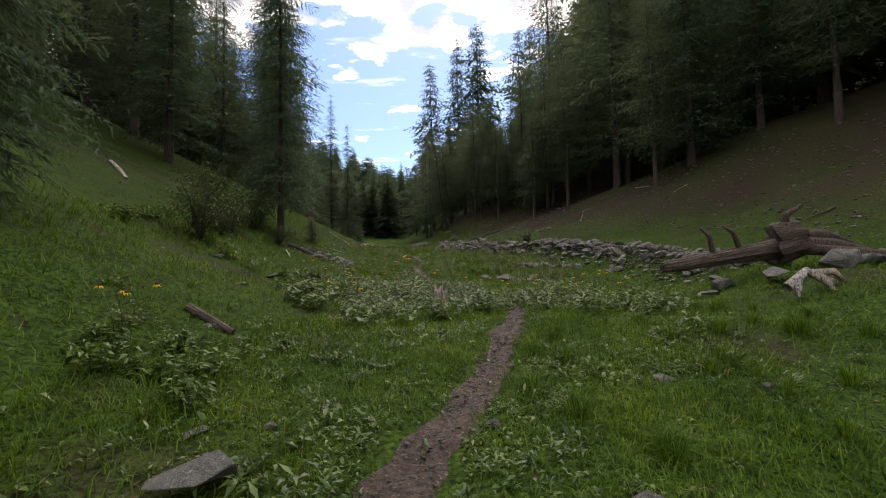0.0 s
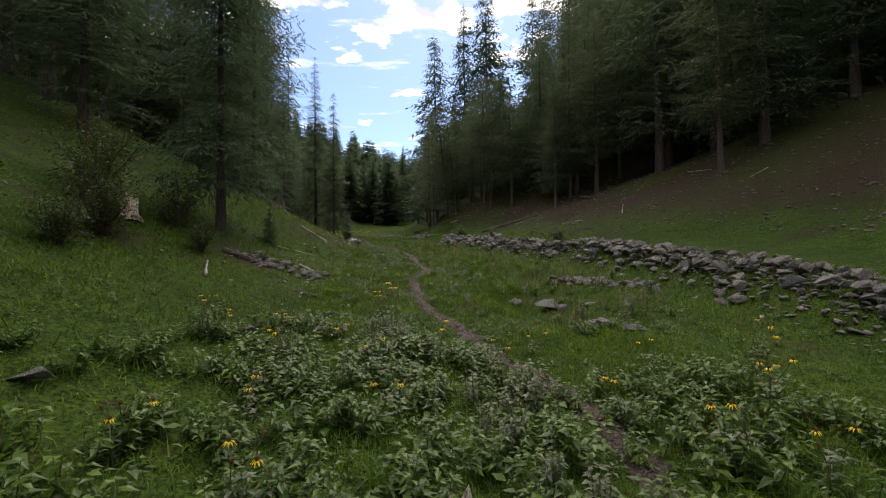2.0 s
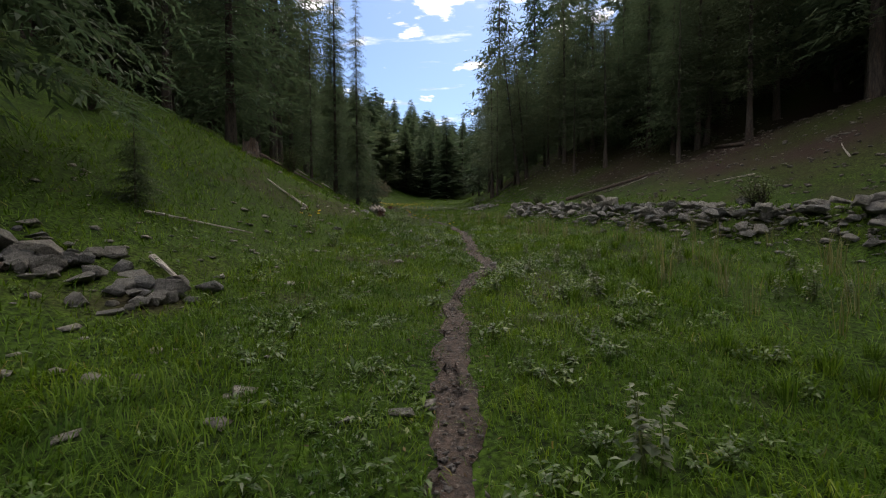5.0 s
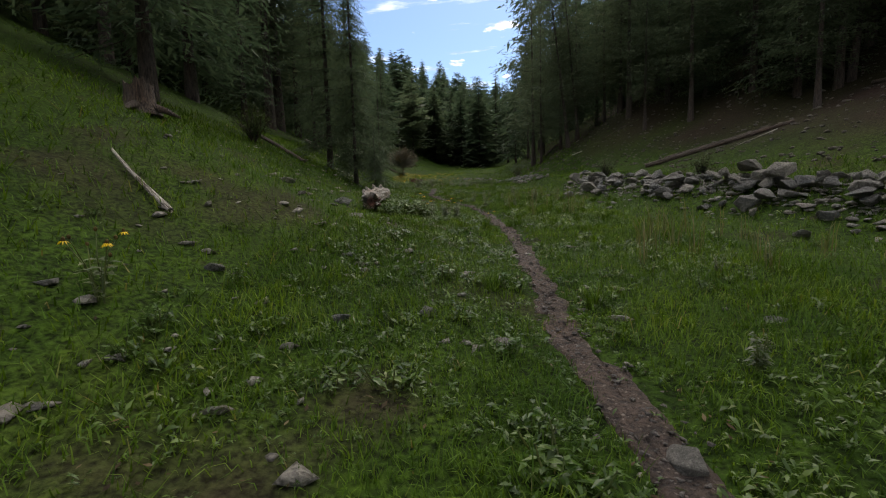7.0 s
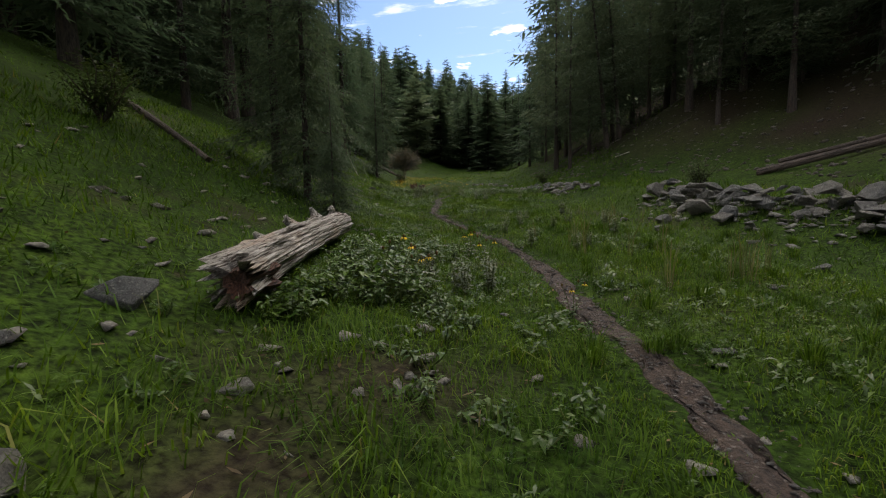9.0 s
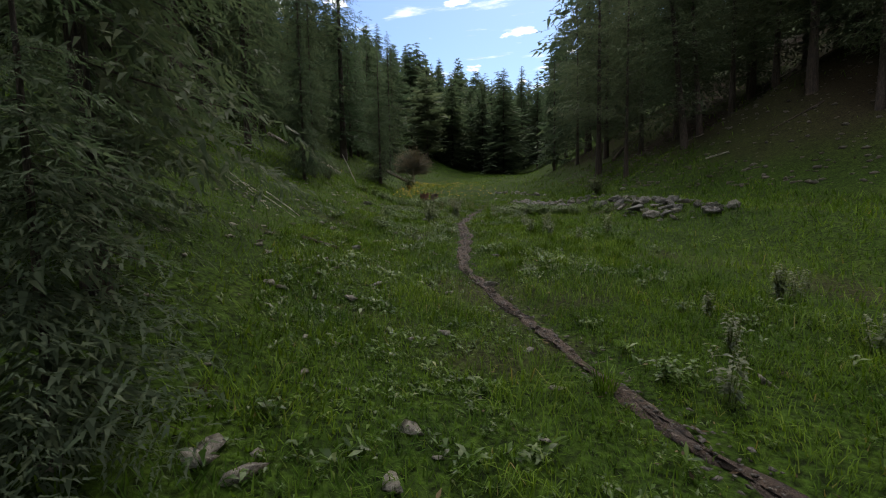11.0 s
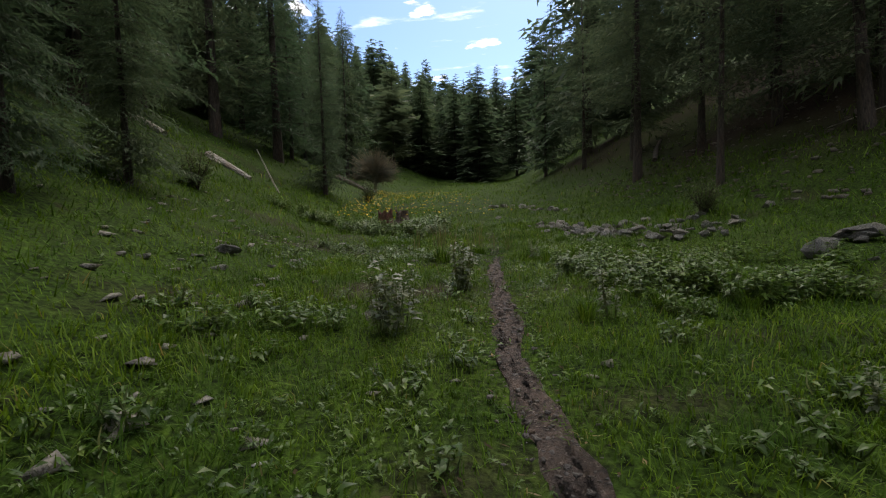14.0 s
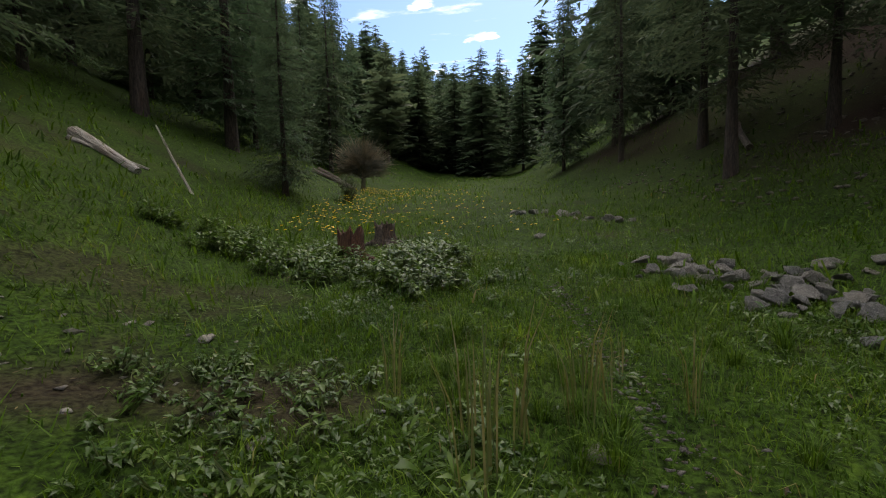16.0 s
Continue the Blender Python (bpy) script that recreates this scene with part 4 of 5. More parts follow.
stump(-10.15, 49.4, 0.58, 0.20, REDWOOD, "rotten red-brown stump with a jagged broken top", 1)
stump(-10.2, 51.4, 0.48, 0.20, DARKWOOD, "dark weathered stump standing in yellow flowers", 2)
stump(-0.06, 7.35, 0.42, 0.10, PALEWOOD, "small bleached splintered stump beside the path", 3, 6, 3)
stump(-7.1, 15.0, 0.5, 0.15, DEADWOOD, "grey splintered stump on the grassy bank", 4, -10)
stump(-7.5, 24.9, 0.5, 0.2, DARKWOOD, "dark stump high on the grassy bank", 5)
stump(-2.27, 7.25, 0.30, 0.045, DEADWOOD, "thin grey snag standing in the grass", 6, 12, 2)

# uprooted trunk with its root plate and bleached limbs
up = new("uprooted_tree")
up.matrix_basis = Matrix.Translation(on_ground(5.6, 7.5, 0.05))
tagged(up, "dark uprooted trunk with broken roots lying on stones", "log")
t1 = part("trunk", log_mesh(21, 1.85, 0.17, 0.09, DARKWOOD, 26, 22, 0.2), up)
t1.matrix_basis = along((0.1, 0.0, 0.32), (-1.75, 0.45, 0.02))[0]
t2 = part("root_plate", log_mesh(22, 0.34, 0.36, 0.30, DARKWOOD, 8, 22, 0.35, "root_plate"), up)
t2.matrix_basis = along((0.05, 0.0, 0.42), (0.4, -0.1, 0.5))[0]
for k, (a, b, c, w) in enumerate((((0.2, 0, 0.5), (0.1, -0.2, 0.85), (0.3, -0.3, 1.0), 0.08), ((0.3, 0, 0.4), (0.9, -0.2, 0.35), (1.6, -0.4, 0.12), 0.12), ((0.3, -0.1, 0.3), (1.0, -0.5, 0.2), (1.9, -0.9, 0.05), 0.10),
                                  ((-0.9, 0.2, 0.3), (-1.0, 0.1, 0.55), (-1.15, 0.1, 0.7), 0.05), ((-0.5, 0.1, 0.35), (-0.65, 0.0, 0.6), (-0.8, 0.05, 0.72), 0.05), ((0.5, 0, 0.5), (1.1, 0.3, 0.55), (2.0, 0.5, 0.3), 0.14))):
    part("root", smooth(mesh_of("root", *tube([a, b, c], [w, w * 0.8, w * 0.35], 8), DARKWOOD)), up)
bl_ = new("bleached_branch")
bl_.matrix_basis = Matrix.Translation(on_ground(4.75, 5.75, 0.08))
tagged(bl_, "bleached white broken root lying in the grass", "branch")
for a, b, c, w in (((-0.3, 0, 0.0), (0.0, 0.05, 0.2), (0.35, 0, 0.05), 0.07), ((0, 0, 0.2), (0.15, -0.1, 0.05), (0.2, -0.15, -0.1), 0.05), ((-0.15, 0.0, 0.12), (-0.2, -0.05, 0.0), (-0.25, -0.1, -0.12), 0.05), ((0.1, 0.05, 0.18), (0.4, 0.1, 0.2), (0.6, 0.1, 0.02), 0.05)):
    part("limb", smooth(mesh_of("limb", *tube([a, b, c], [w, w * 0.9, w * 0.4], 8), DEADWOOD)), bl_)
for x, y, sz, k in ((5.0, 6.7, 0.5, 0), (4.6, 7.3, 0.42, 1), (5.9, 6.6, 0.6, 3), (6.7, 6.9, 0.7, 4), (4.2, 7.0, 0.3, 2), (7.3, 7.4, 0.6, 0), (6.2, 8.3, 0.5, 5), (5.3, 8.6, 0.45, 2)):
    tagged(stone(x, y, sz, k, x * 80, 0.25), "grey boulder under the uprooted trunk", "rock", group="stones in the meadow")


# ---- plants ----
def leaf(p, d, length, width, droop, rng):
    """A pointed leaf folded along its midrib."""
    d = Vector(d).normalized()
    side = d.cross(Vector((0, 0, 1)))
    side = side.normalized() if side.length > 0.01 else Vector((1, 0, 0))
    side = (side + Vector((0, 0, rng.uniform(-0.35, 0.35)))).normalized()
    mid = Vector(p) + d * length * 0.42 + Vector((0, 0, -width * 0.06))
    t = Vector(p) + d * length + Vector((0, 0, -droop * length * 0.6))
    w = width * 0.5
    return [tuple(p), tuple(mid - side * w + Vector((0, 0, width * 0.10))), tuple(mid), tuple(mid + side * w + Vector((0, 0, width * 0.10))), tuple(t)], [(0, 2, 1), (0, 3, 2), (1, 2, 4), (2, 3, 4)]


def leafy_plant(seed, stems, height, spread_r, leaf_len, per, mat, label, name="leafy_plant", group="leafy weeds"):
    q = random.Random(seed)
    root = new(name)
    st, lv = [], []
    for _ in range(stems):
        a, rr = q.uniform(0, 6.28), spread_r * math.sqrt(q.random())
        x, y = math.cos(a) * rr, math.sin(a) * rr
        h = height * q.uniform(0.65, 1.1)
        tx, ty_ = x + q.uniform(-0.08, 0.08), y + q.uniform(-0.08, 0.08)
        st.append(tube([(x * 0.6, y * 0.6, -0.04), ((x + tx) / 2, (y + ty_) / 2, h * 0.5), (tx, ty_, h)], [0.0045, 0.004, 0.002], 4))
        for k in range(per):
            t = 0.2 + 0.8 * (k + q.random()) / per
            p = Vector((x * 0.6, y * 0.6, 0)).lerp(Vector((tx, ty_, h)), t)
            b = q.uniform(0, 6.28)
            ln = leaf_len * q.uniform(0.65, 1.2) * (1.1 - 0.35 * t)
            lv.append(leaf(p, (math.cos(b), math.sin(b), q.uniform(-0.15, 0.4)), ln, ln * q.uniform(0.36, 0.52), q.uniform(0.1, 0.8), q))
    part("stalk", mesh_of("stalk", *join(st), STEM), root, kind="stuff")
    part("foliage", mesh_of("foliage", *join(lv), mat), root, kind="stuff")
    return tagged(root, label, "plant", group=group)


def put(proto, x, y, s=1.0, turn=0.0, sz=None):
    m = Matrix.Translation(on_ground(x, y)) @ Euler((0, 0, radians(turn))).to_matrix().to_4x4() @ Matrix.Diagonal((s, s, sz or s, 1))
    return copy_thing(proto, m)


WEEDS = [leafy_plant(300 + k, 9, 0.32, 0.27, 0.128, 12, LEAF, "broad-leaved green weed with glossy pale-lit leaves") for k in range(4)]
GREYS = [leafy_plant(320 + k, 6, 0.42, 0.07, 0.085, 20, SILVER, "upright grey-green weed with narrow leaves", "grey_weed", "grey weeds") for k in range(2)]
LOWS = [leafy_plant(340 + k, 6, 0.12, 0.15, 0.07, 7, HERB, "low rosette of green leaves in the grass", "low_herb", "low herbs") for k in range(3)]

q = random.Random(21)


def clump(protos, count, cx, cy, rx, ry, smin, smax, keep_trail=0.2):
    made = 0
    for _ in range(count * 6):
        if made >= count:
            break
        a, rr = q.uniform(0, 6.28), math.sqrt(q.random())
        x, y = cx + math.cos(a) * rr * rx, cy + math.sin(a) * rr * ry
        if abs(x - float(trail_x(y))) < keep_trail or math.hypot(x + 0.1, y - 6.95) < 0.55:
            continue
        put(q.choice(protos), x, y, q.uniform(smin, smax), q.uniform(0, 360))
        made += 1


clump(WEEDS, 92, -1.0, 8.6, 2.0, 2.9, 0.75, 1.1, 0.25)
clump(WEEDS, 48, 2.4, 8.0, 1.4, 2.4, 0.75, 1.1, 0.22)
clump(WEEDS, 8, 1.2, 9.4, 0.4, 0.8, 0.6, 0.8, 0.0)
clump(WEEDS, 14, -2.9, 9.6, 1.0, 2.0, 0.6, 1.0)
clump(WEEDS, 10, 0.5, 10.4, 0.7, 0.9, 0.6, 1.0, 0.3)
clump(WEEDS, 9, -2.2, 3.3, 0.5, 0.7, 0.6, 0.95)
clump(WEEDS, 6, -2.35, 12.2, 0.5, 0.5, 0.7, 1.0)
clump(WEEDS, 48, -4.55, 42.6, 1.5, 1.35, 0.55, 0.85, 0.5)
clump(WEEDS, 26, -4.7, 41.7, 1.0, 0.9, 0.6, 0.9, 0.5)
clump(WEEDS, 4, -3.2, 41.6, 0.7, 0.6, 0.5, 0.7, 0.4)
clump(WEEDS, 36, -10.8, 49.3, 2.6, 1.6, 0.7, 1.0)
clump(WEEDS, 10, -8.6, 47.9, 0.9, 0.6, 0.5, 0.75)
clump(WEEDS, 9, -4.2, 29.3, 0.5, 0.8, 0.7, 1.0, 0.5)
clump(WEEDS, 6, -3.9, 28.0, 0.4, 0.7, 0.7, 1.0, 0.5)
clump(WEEDS, 7, -5.4, 9.0, 1.3, 1.6, 0.8, 1.1)
clump(WEEDS, 5, -8.3, 40.3, 0.5, 0.5, 0.5, 0.8)
clump(WEEDS, 5, -7.7, 38.1, 0.7, 0.4, 0.5, 0.8)
clump(WEEDS, 4, 2.4, 13.0, 0.5, 0.5, 0.6, 0.9)
clump(GREYS, 10, 0.6, 8.9, 0.8, 1.2, 0.7, 1.0, 0.3)
clump(GREYS, 7, -1.0, 11.6, 0.4, 0.6, 0.6, 0.9)
clump(GREYS, 16, -2.6, 32.5, 1.4, 2.4, 0.5, 0.8, 0.3)
clump(GREYS, 10, -4.2, 38.6, 1.0, 2.2, 0.5, 0.8, 0.3)
for x, y, s_ in ((-0.72, 18.7, 0.7), (-0.45, 19.3, 0.75), (-1.35, 19.2, 0.5), (-0.8, 19.9, 0.5), (-2.75, 31.6, 0.5), (-3.5, 32.3, 0.55), (-3.0, 30.9, 0.45), (0.1, 18.3, 0.6)):
    put(WEEDS[int(y * 10) % 4], x, y, s_, x * 200)
for x, y, s_, turn in ((-7.32, 40.45, 1.25, 0), (-7.25, 40.6, 1.1, 80), (-7.42, 40.55, 1.0, 160), (-6.98, 41.95, 1.1, 30), (-7.0, 42.1, 1.2, 120), (-6.2, 44.0, 0.7, 40), (-5.7, 40.9, 0.8, 10), (0.05, 15.4, 0.8, 10), (0.3, 14.6, 0.7, 70)):
    put(GREYS[int(turn) % 2], x, y, s_, turn)
clump(GREYS, 26, 3.2, 16.8, 1.7, 3.0, 0.5, 0.9, 0.4)
clump(WEEDS, 16, 3.2, 14.4, 1.3, 2.2, 0.35, 0.6, 0.4)
clump(GREYS, 18, 1.0, 21.0, 1.4, 3.0, 0.4, 0.7, 0.4)
put(GREYS[0], 2.75, 12.45, 0.8, 40, 1.7)
clump(LOWS, 26, -1.2, 16.0, 1.8, 3.0, 0.7, 1.2, 0.25)
clump(LOWS, 26, -2.4, 21.5, 1.4, 2.5, 0.7, 1.3, 0.25)
clump(LOWS, 26, -3.2, 26.5, 1.2, 2.5, 0.7, 1.3, 0.25)
clump(LOWS, 34, -7.4, 38.5, 1.6, 4.0, 0.7, 1.3, 0.2)
clump(LOWS, 26, -8.4, 43.5, 1.6, 2.5, 0.7, 1.3, 0.2)
clump(LOWS, 16, -5.2, 38.6, 0.7, 3.0, 0.6, 1.2, 0.2)
clump(LOWS, 16, 0.3, 16.0, 1.0, 3.0, 0.7, 1.2, 0.25)
clump(LOWS, 14, -1.0, 3.6, 1.0, 1.5, 0.7, 1.1, 0.25)


for k in range(170):
    y = 1.5 + 46.0 * k / 170 + q.uniform(-0.3, 0.3)
    x = float(trail_x(y)) + q.choice((-1, 1)) * q.uniform(0.35, 4.2)
    put(q.choice(LOWS), x, y, q.uniform(0.5, 1.0), q.uniform(0, 360))


def coneflower(seed, stalks, height):
    """Drooping yellow flowers with brown cones on tall branching stalks."""
    w = random.Random(seed)
    root = new("coneflower")
    st, lv = [], []
    for k in range(stalks):
        x, y = w.gauss(0, 0.10), w.gauss(0, 0.10)
        h = height * w.uniform(0.7, 1.08)
        tx, ty_ = x + w.gauss(0, 0.09), y + w.gauss(0, 0.09)
        st.append(tube([(x * 0.3, y * 0.3, -0.04), (x, y, h * 0.55), (tx, ty_, h)], [0.006, 0.005, 0.003], 4))
        bm = bmesh.new()
        bmesh.ops.create_icosphere(bm, subdivisions=1, radius=0.014)
        for v in bm.verts:
            v.co = Vector((v.co.x + tx, v.co.y + ty_, v.co.z * 1.45 + h + 0.012))
        me = bpy.data.meshes.new("cone")
        bm.to_mesh(me)
        bm.free()
        me.materials.append(SEEDHEAD)
        part("cone", me, root, "brown domed flower centre")
        if w.random() < 0.34:
            pt = []
            for m in range(9):
                a = 6.283 * m / 9 + w.uniform(-0.2, 0.2)
                pt.append(leaf((tx + math.cos(a) * 0.010, ty_ + math.sin(a) * 0.010, h), (math.cos(a), math.sin(a), -0.35), 0.034, 0.012, 0.8, w))
            part("bloom", mesh_of("bloom", *join(pt), PETAL), root, "drooping yellow petals", "stuff")
        for m in range(5):
            t = w.uniform(0.05, 0.6)
            a = w.uniform(0, 6.28)
            lv.append(leaf((x * (0.3 + t), y * (0.3 + t), h * t), (math.cos(a), math.sin(a), 0.35), w.uniform(0.08, 0.14), 0.04, 0.5, w))
    part("stalk", mesh_of("stalk", *join(st), STEM), root, kind="stuff")
    part("foliage", mesh_of("foliage", *join(lv), SILVER), root, kind="stuff")
    return tagged(root, "tall yellow coneflower with brown domed centres", "flower", group="yellow coneflowers")


CONES = [coneflower(400, 12, 0.72), coneflower(401, 5, 0.5), coneflower(402, 4, 0.42)]
for x, y, k, s_ in ((-1.0, 12.25, 0, 1.1), (-1.25, 12.45, 0, 0.9), (1.9, 8.5, 1, 1.0), (2.4, 8.3, 1, 0.9), (1.4, 9.2, 1, 0.9), (2.8, 9.4, 1, 1.0), (0.4, 10.1, 1, 0.9), (-0.6, 9.3, 2, 1.0), (-1.3, 7.9, 2, 1.1),
                    (-1.8, 9.0, 2, 1.0), (-0.3, 10.8, 1, 1.0), (-2.3, 8.2, 2, 1.0), (-1.0, 10.3, 1, 0.9), (3.1, 7.9, 1, 1.0), (1.0, 11.3, 2, 0.9), (-3.95, 21.05, 1, 0.8), (-4.1, 21.2, 2, 0.9),
                    (-3.75, 27.6, 1, 0.9), (-3.6, 27.9, 2, 1.0), (-3.3, 29.4, 2, 0.9), (-2.35, 27.9, 2, 0.7), (-3.6, 30.0, 2, 1.0), (-2.6, 3.6, 1, 0.9), (-2.75, 3.9, 2, 1.0), (3.6, 10.6, 1, 1.0), (4.0, 11.2, 1, 0.9),
                    (-2.1, 10.6, 1, 0.9), (-1.5, 11.3, 1, 0.9), (2.2, 10.5, 1, 0.8), (3.3, 10.0, 2, 1.0)):
    put(CONES[k], x, y, s_, x * 90)


def grass_tuft(seed, count, length, spread_r, mat, label, name="grass_tuft", lean=0.35, width=0.007, group="grass tufts"):
    w = random.Random(seed)
    v, f = [], []
    for _ in range(count):
        a, rr = w.uniform(0, 6.28), spread_r * math.sqrt(w.random())
        x, y = math.cos(a) * rr, math.sin(a) * rr
        b = w.uniform(0, 6.28) if w.random() < 0.3 else a + w.uniform(-0.5, 0.5)
        ln, k = length * w.uniform(0.55, 1.1), lean * w.uniform(0.3, 1.3)
        d, sd = Vector((math.cos(b), math.sin(b), 0)), Vector((-math.sin(b), math.cos(b), 0)) * width * 0.5
        p0 = Vector((x, y, -0.03))
        p1 = p0 + Vector((0, 0, ln * 0.55)) + d * ln * k * 0.3
        p2 = p0 + Vector((0, 0, ln * (0.95 - 0.3 * k))) + d * ln * k
        o = len(v)
        v += [tuple(p0 - sd), tuple(p0 + sd), tuple(p1 - sd), tuple(p1 + sd), tuple(p2)]
        f += [(o, o + 1, o + 3, o + 2), (o + 2, o + 3, o + 4)]
    root = new(name)
    part("foliage", mesh_of("foliage", v, f, mat), root, kind="stuff")
    return tagged(root, label, "grass", group=group)


TUFTS = [grass_tuft(500 + k, 80, 0.32, 0.06, GRASS, "arching tuft of long green grass", lean=0.85, width=0.006) for k in range(3)]
TALLS = [grass_tuft(510 + k, 12, 0.72, 0.09, DRYGRASS, "few tall seeding grass stems", "seeding_grass", 0.25, 0.009, "seeding grasses") for k in range(3)]
for x, y, s_ in ((-7.5, 43.8, 1.35), (-7.6, 43.95, 1.2), (-6.35, 43.95, 0.8), (-5.88, 40.85, 1.0), (-2.3, 26.92, 1.0), (-1.89, 27.18, 0.8), (-1.75, 27.25, 0.8), (-0.9, 22.6, 0.9), (-1.75, 22.9, 0.9), (-3.9, 32.2, 0.9),
                (-7.3, 38.4, 0.7), (-7.9, 37.9, 0.8), (-8.0, 46.2, 1.0), (-5.3, 41.1, 0.8), (-4.7, 41.0, 0.8), (-0.6, 8.2, 0.9), (1.1, 4.1, 0.8), (-0.5, 19.1, 0.8), (1.1, 18.8, 0.9), (1.0, 16.9, 1.0)):
    put(TUFTS[int(abs(x) * 10) % 3], x, y, s_, x * 70)
clump(TUFTS, 34, 2.3, 4.6, 2.2, 3.0, 0.6, 1.0, 0.3)
clump(TUFTS, 40, 1.8, 19.5, 1.8, 3.5, 0.6, 1.0, 0.3)
clump(TUFTS, 34, -1.0, 30.0, 1.6, 3.0, 0.5, 0.9, 0.3)
clump(TUFTS, 30, -4.2, 37.5, 1.2, 3.0, 0.5, 0.9, 0.3)
clump(TUFTS, 26, -5.4, 45.0, 1.3, 1.6, 0.5, 0.9, 0.25)
clump(TUFTS, 20, -7.5, 45.4, 0.8, 0.9, 0.5, 0.8, 0.2)
clump(TALLS, 34, 2.6, 20.5, 1.6, 3.5, 0.6, 1.0, 0.4)
clump(TALLS, 22, 3.0, 14.8, 1.5, 3.0, 0.6, 1.0, 0.4)
clump(TALLS, 18, 0.6, 24.4, 1.0, 1.6, 0.6, 0.9, 0.4)
BROADS = [leafy_plant(360 + k, 9, 0.34, 0.28, 0.135, 12, LEAF, "lush broad-leaved weed in a thick bed", "broad_weed", "weed beds") for k in range(3)]
# thick weed beds beside the path, in front of the log and round the red stump
clump(BROADS, 12, -2.9, 11.3, 1.2, 0.9, 0.7, 1.0, 0.3)
clump(BROADS, 8, -0.95, 11.4, 0.5, 0.6, 0.7, 1.0, 0.25)
clump(CONES, 3, -2.7, 11.2, 1.0, 0.6, 0.7, 1.0, 0.3)
clump(BROADS, 9, -3.98, 27.75, 0.3, 0.9, 0.4, 0.65, 0.3)
for k in range(14):
    t_ = k / 13
    put(WEEDS[k % 4], -4.02 - 0.55 * t_ + q.uniform(-0.04, 0.05), 26.45 + 2.3 * t_, q.uniform(0.5, 0.8), q.uniform(0, 360))
clump(LOWS, 16, -3.5, 27.5, 0.5, 0.7, 0.8, 1.3, 0.25)
clump(GREYS, 6, -3.4, 28.3, 0.4, 0.7, 0.6, 0.8, 0.3)
clump(BROADS, 34, -10.6, 49.0, 2.4, 0.9, 0.8, 1.2, 0.2)
clump(BROADS, 10, -8.6, 48.1, 0.8, 0.5, 0.7, 1.0, 0.2)
clump(LOWS, 26, -9.2, 44.9, 0.9, 0.6, 0.8, 1.4, 0.2)
clump(TALLS, 3, -7.3, 44.9, 0.7, 0.6, 0.8, 1.1, 0.2)
clump(TALLS, 20, -1.6, 30.8, 1.4, 3.0, 0.5, 0.9, 0.4)
for x, y, s_ in ((-7.72, 44.75, 1.05), (-7.2, 44.95, 0.95), (-7.05, 45.1, 0.8), (-8.25, 45.2, 0.8), (-6.6, 45.2, 0.7), (-6.9, 45.6, 0.6)):
    put(TALLS[int(abs(y) * 10) % 3], x, y, s_, x * 70)


def shrub(seed, height, radius, count, mat, label, leaf_size=0.07, category="shrub"):
    w = random.Random(seed)
    root = new("shrub")
    st, lv = [], []
    for _ in range(14):
        a, tilt = w.uniform(0, 6.28), w.uniform(0.1, 0.9)
        ln = height * w.uniform(0.7, 1.05)
        pts = [(0, 0, -0.05)]
        for k in range(1, 5):
            t = k / 4
            pts.append((math.cos(a) * radius * tilt * t + w.gauss(0, 0.04), math.sin(a) * radius * tilt * t + w.gauss(0, 0.04), ln * t * (1 - 0.35 * tilt)))
        st.append(tube(pts, [0.022, 0.018, 0.013, 0.008, 0.004], 5))
        for _ in range(count // 14):
            t = w.uniform(0.25, 1.0)
            k = min(int(t * 4), 3)
            p = Vector(pts[k]).lerp(Vector(pts[k + 1]), t * 4 - k) + Vector((w.gauss(0, 0.11), w.gauss(0, 0.11), w.gauss(0, 0.09))) * height
            b = w.uniform(0, 6.28)
            if leaf_size:
                lv.append(leaf(p, (math.cos(b), math.sin(b), w.uniform(-0.4, 0.6)), leaf_size * w.uniform(0.7, 1.3), leaf_size * 0.5, 0.4, w))
    part("branchwork", mesh_of("branchwork", *join(st), BARK), root, kind="stuff")
    part("foliage", mesh_of("foliage", *join(lv), mat), root, kind="stuff")
    return tagged(root, label, category, group="bushes on the banks")


BUSH = [shrub(600, 1.5, 0.9, 2400, SHRUB, "leafy green bush on the grassy bank"), shrub(601, 1.1, 0.8, 2000, SHRUB, "leafy green bush on the grassy bank")]
for x, y, k, s_ in ((-5.1, 9.3, 0, 1.0), (-6.4, 13.4, 1, 1.2), (-6.9, 16.4, 0, 1.1), (-7.6, 14.6, 1, 1.2), (-5.6, 15.2, 1, 0.7), (-8.4, 15.8, 0, 1.4), (-6.0, 12.0, 1, 0.8), (-2.75, 47.2, 1, 0.7), (4.4, 23.2, 1, 0.7), (2.7, 31.5, 1, 0.6),
                    (-8.6, 29.3, 1, 0.9), (-8.9, 21.5, 1, 0.7), (-12.9, 45.5, 1, 0.8), (1.0, 36.0, 1, 0.7), (-16.0, 58.0, 1, 1.2), (-14.6, 60.5, 1, 1.1)):
    put(BUSH[k], x, y, s_, x * 50)


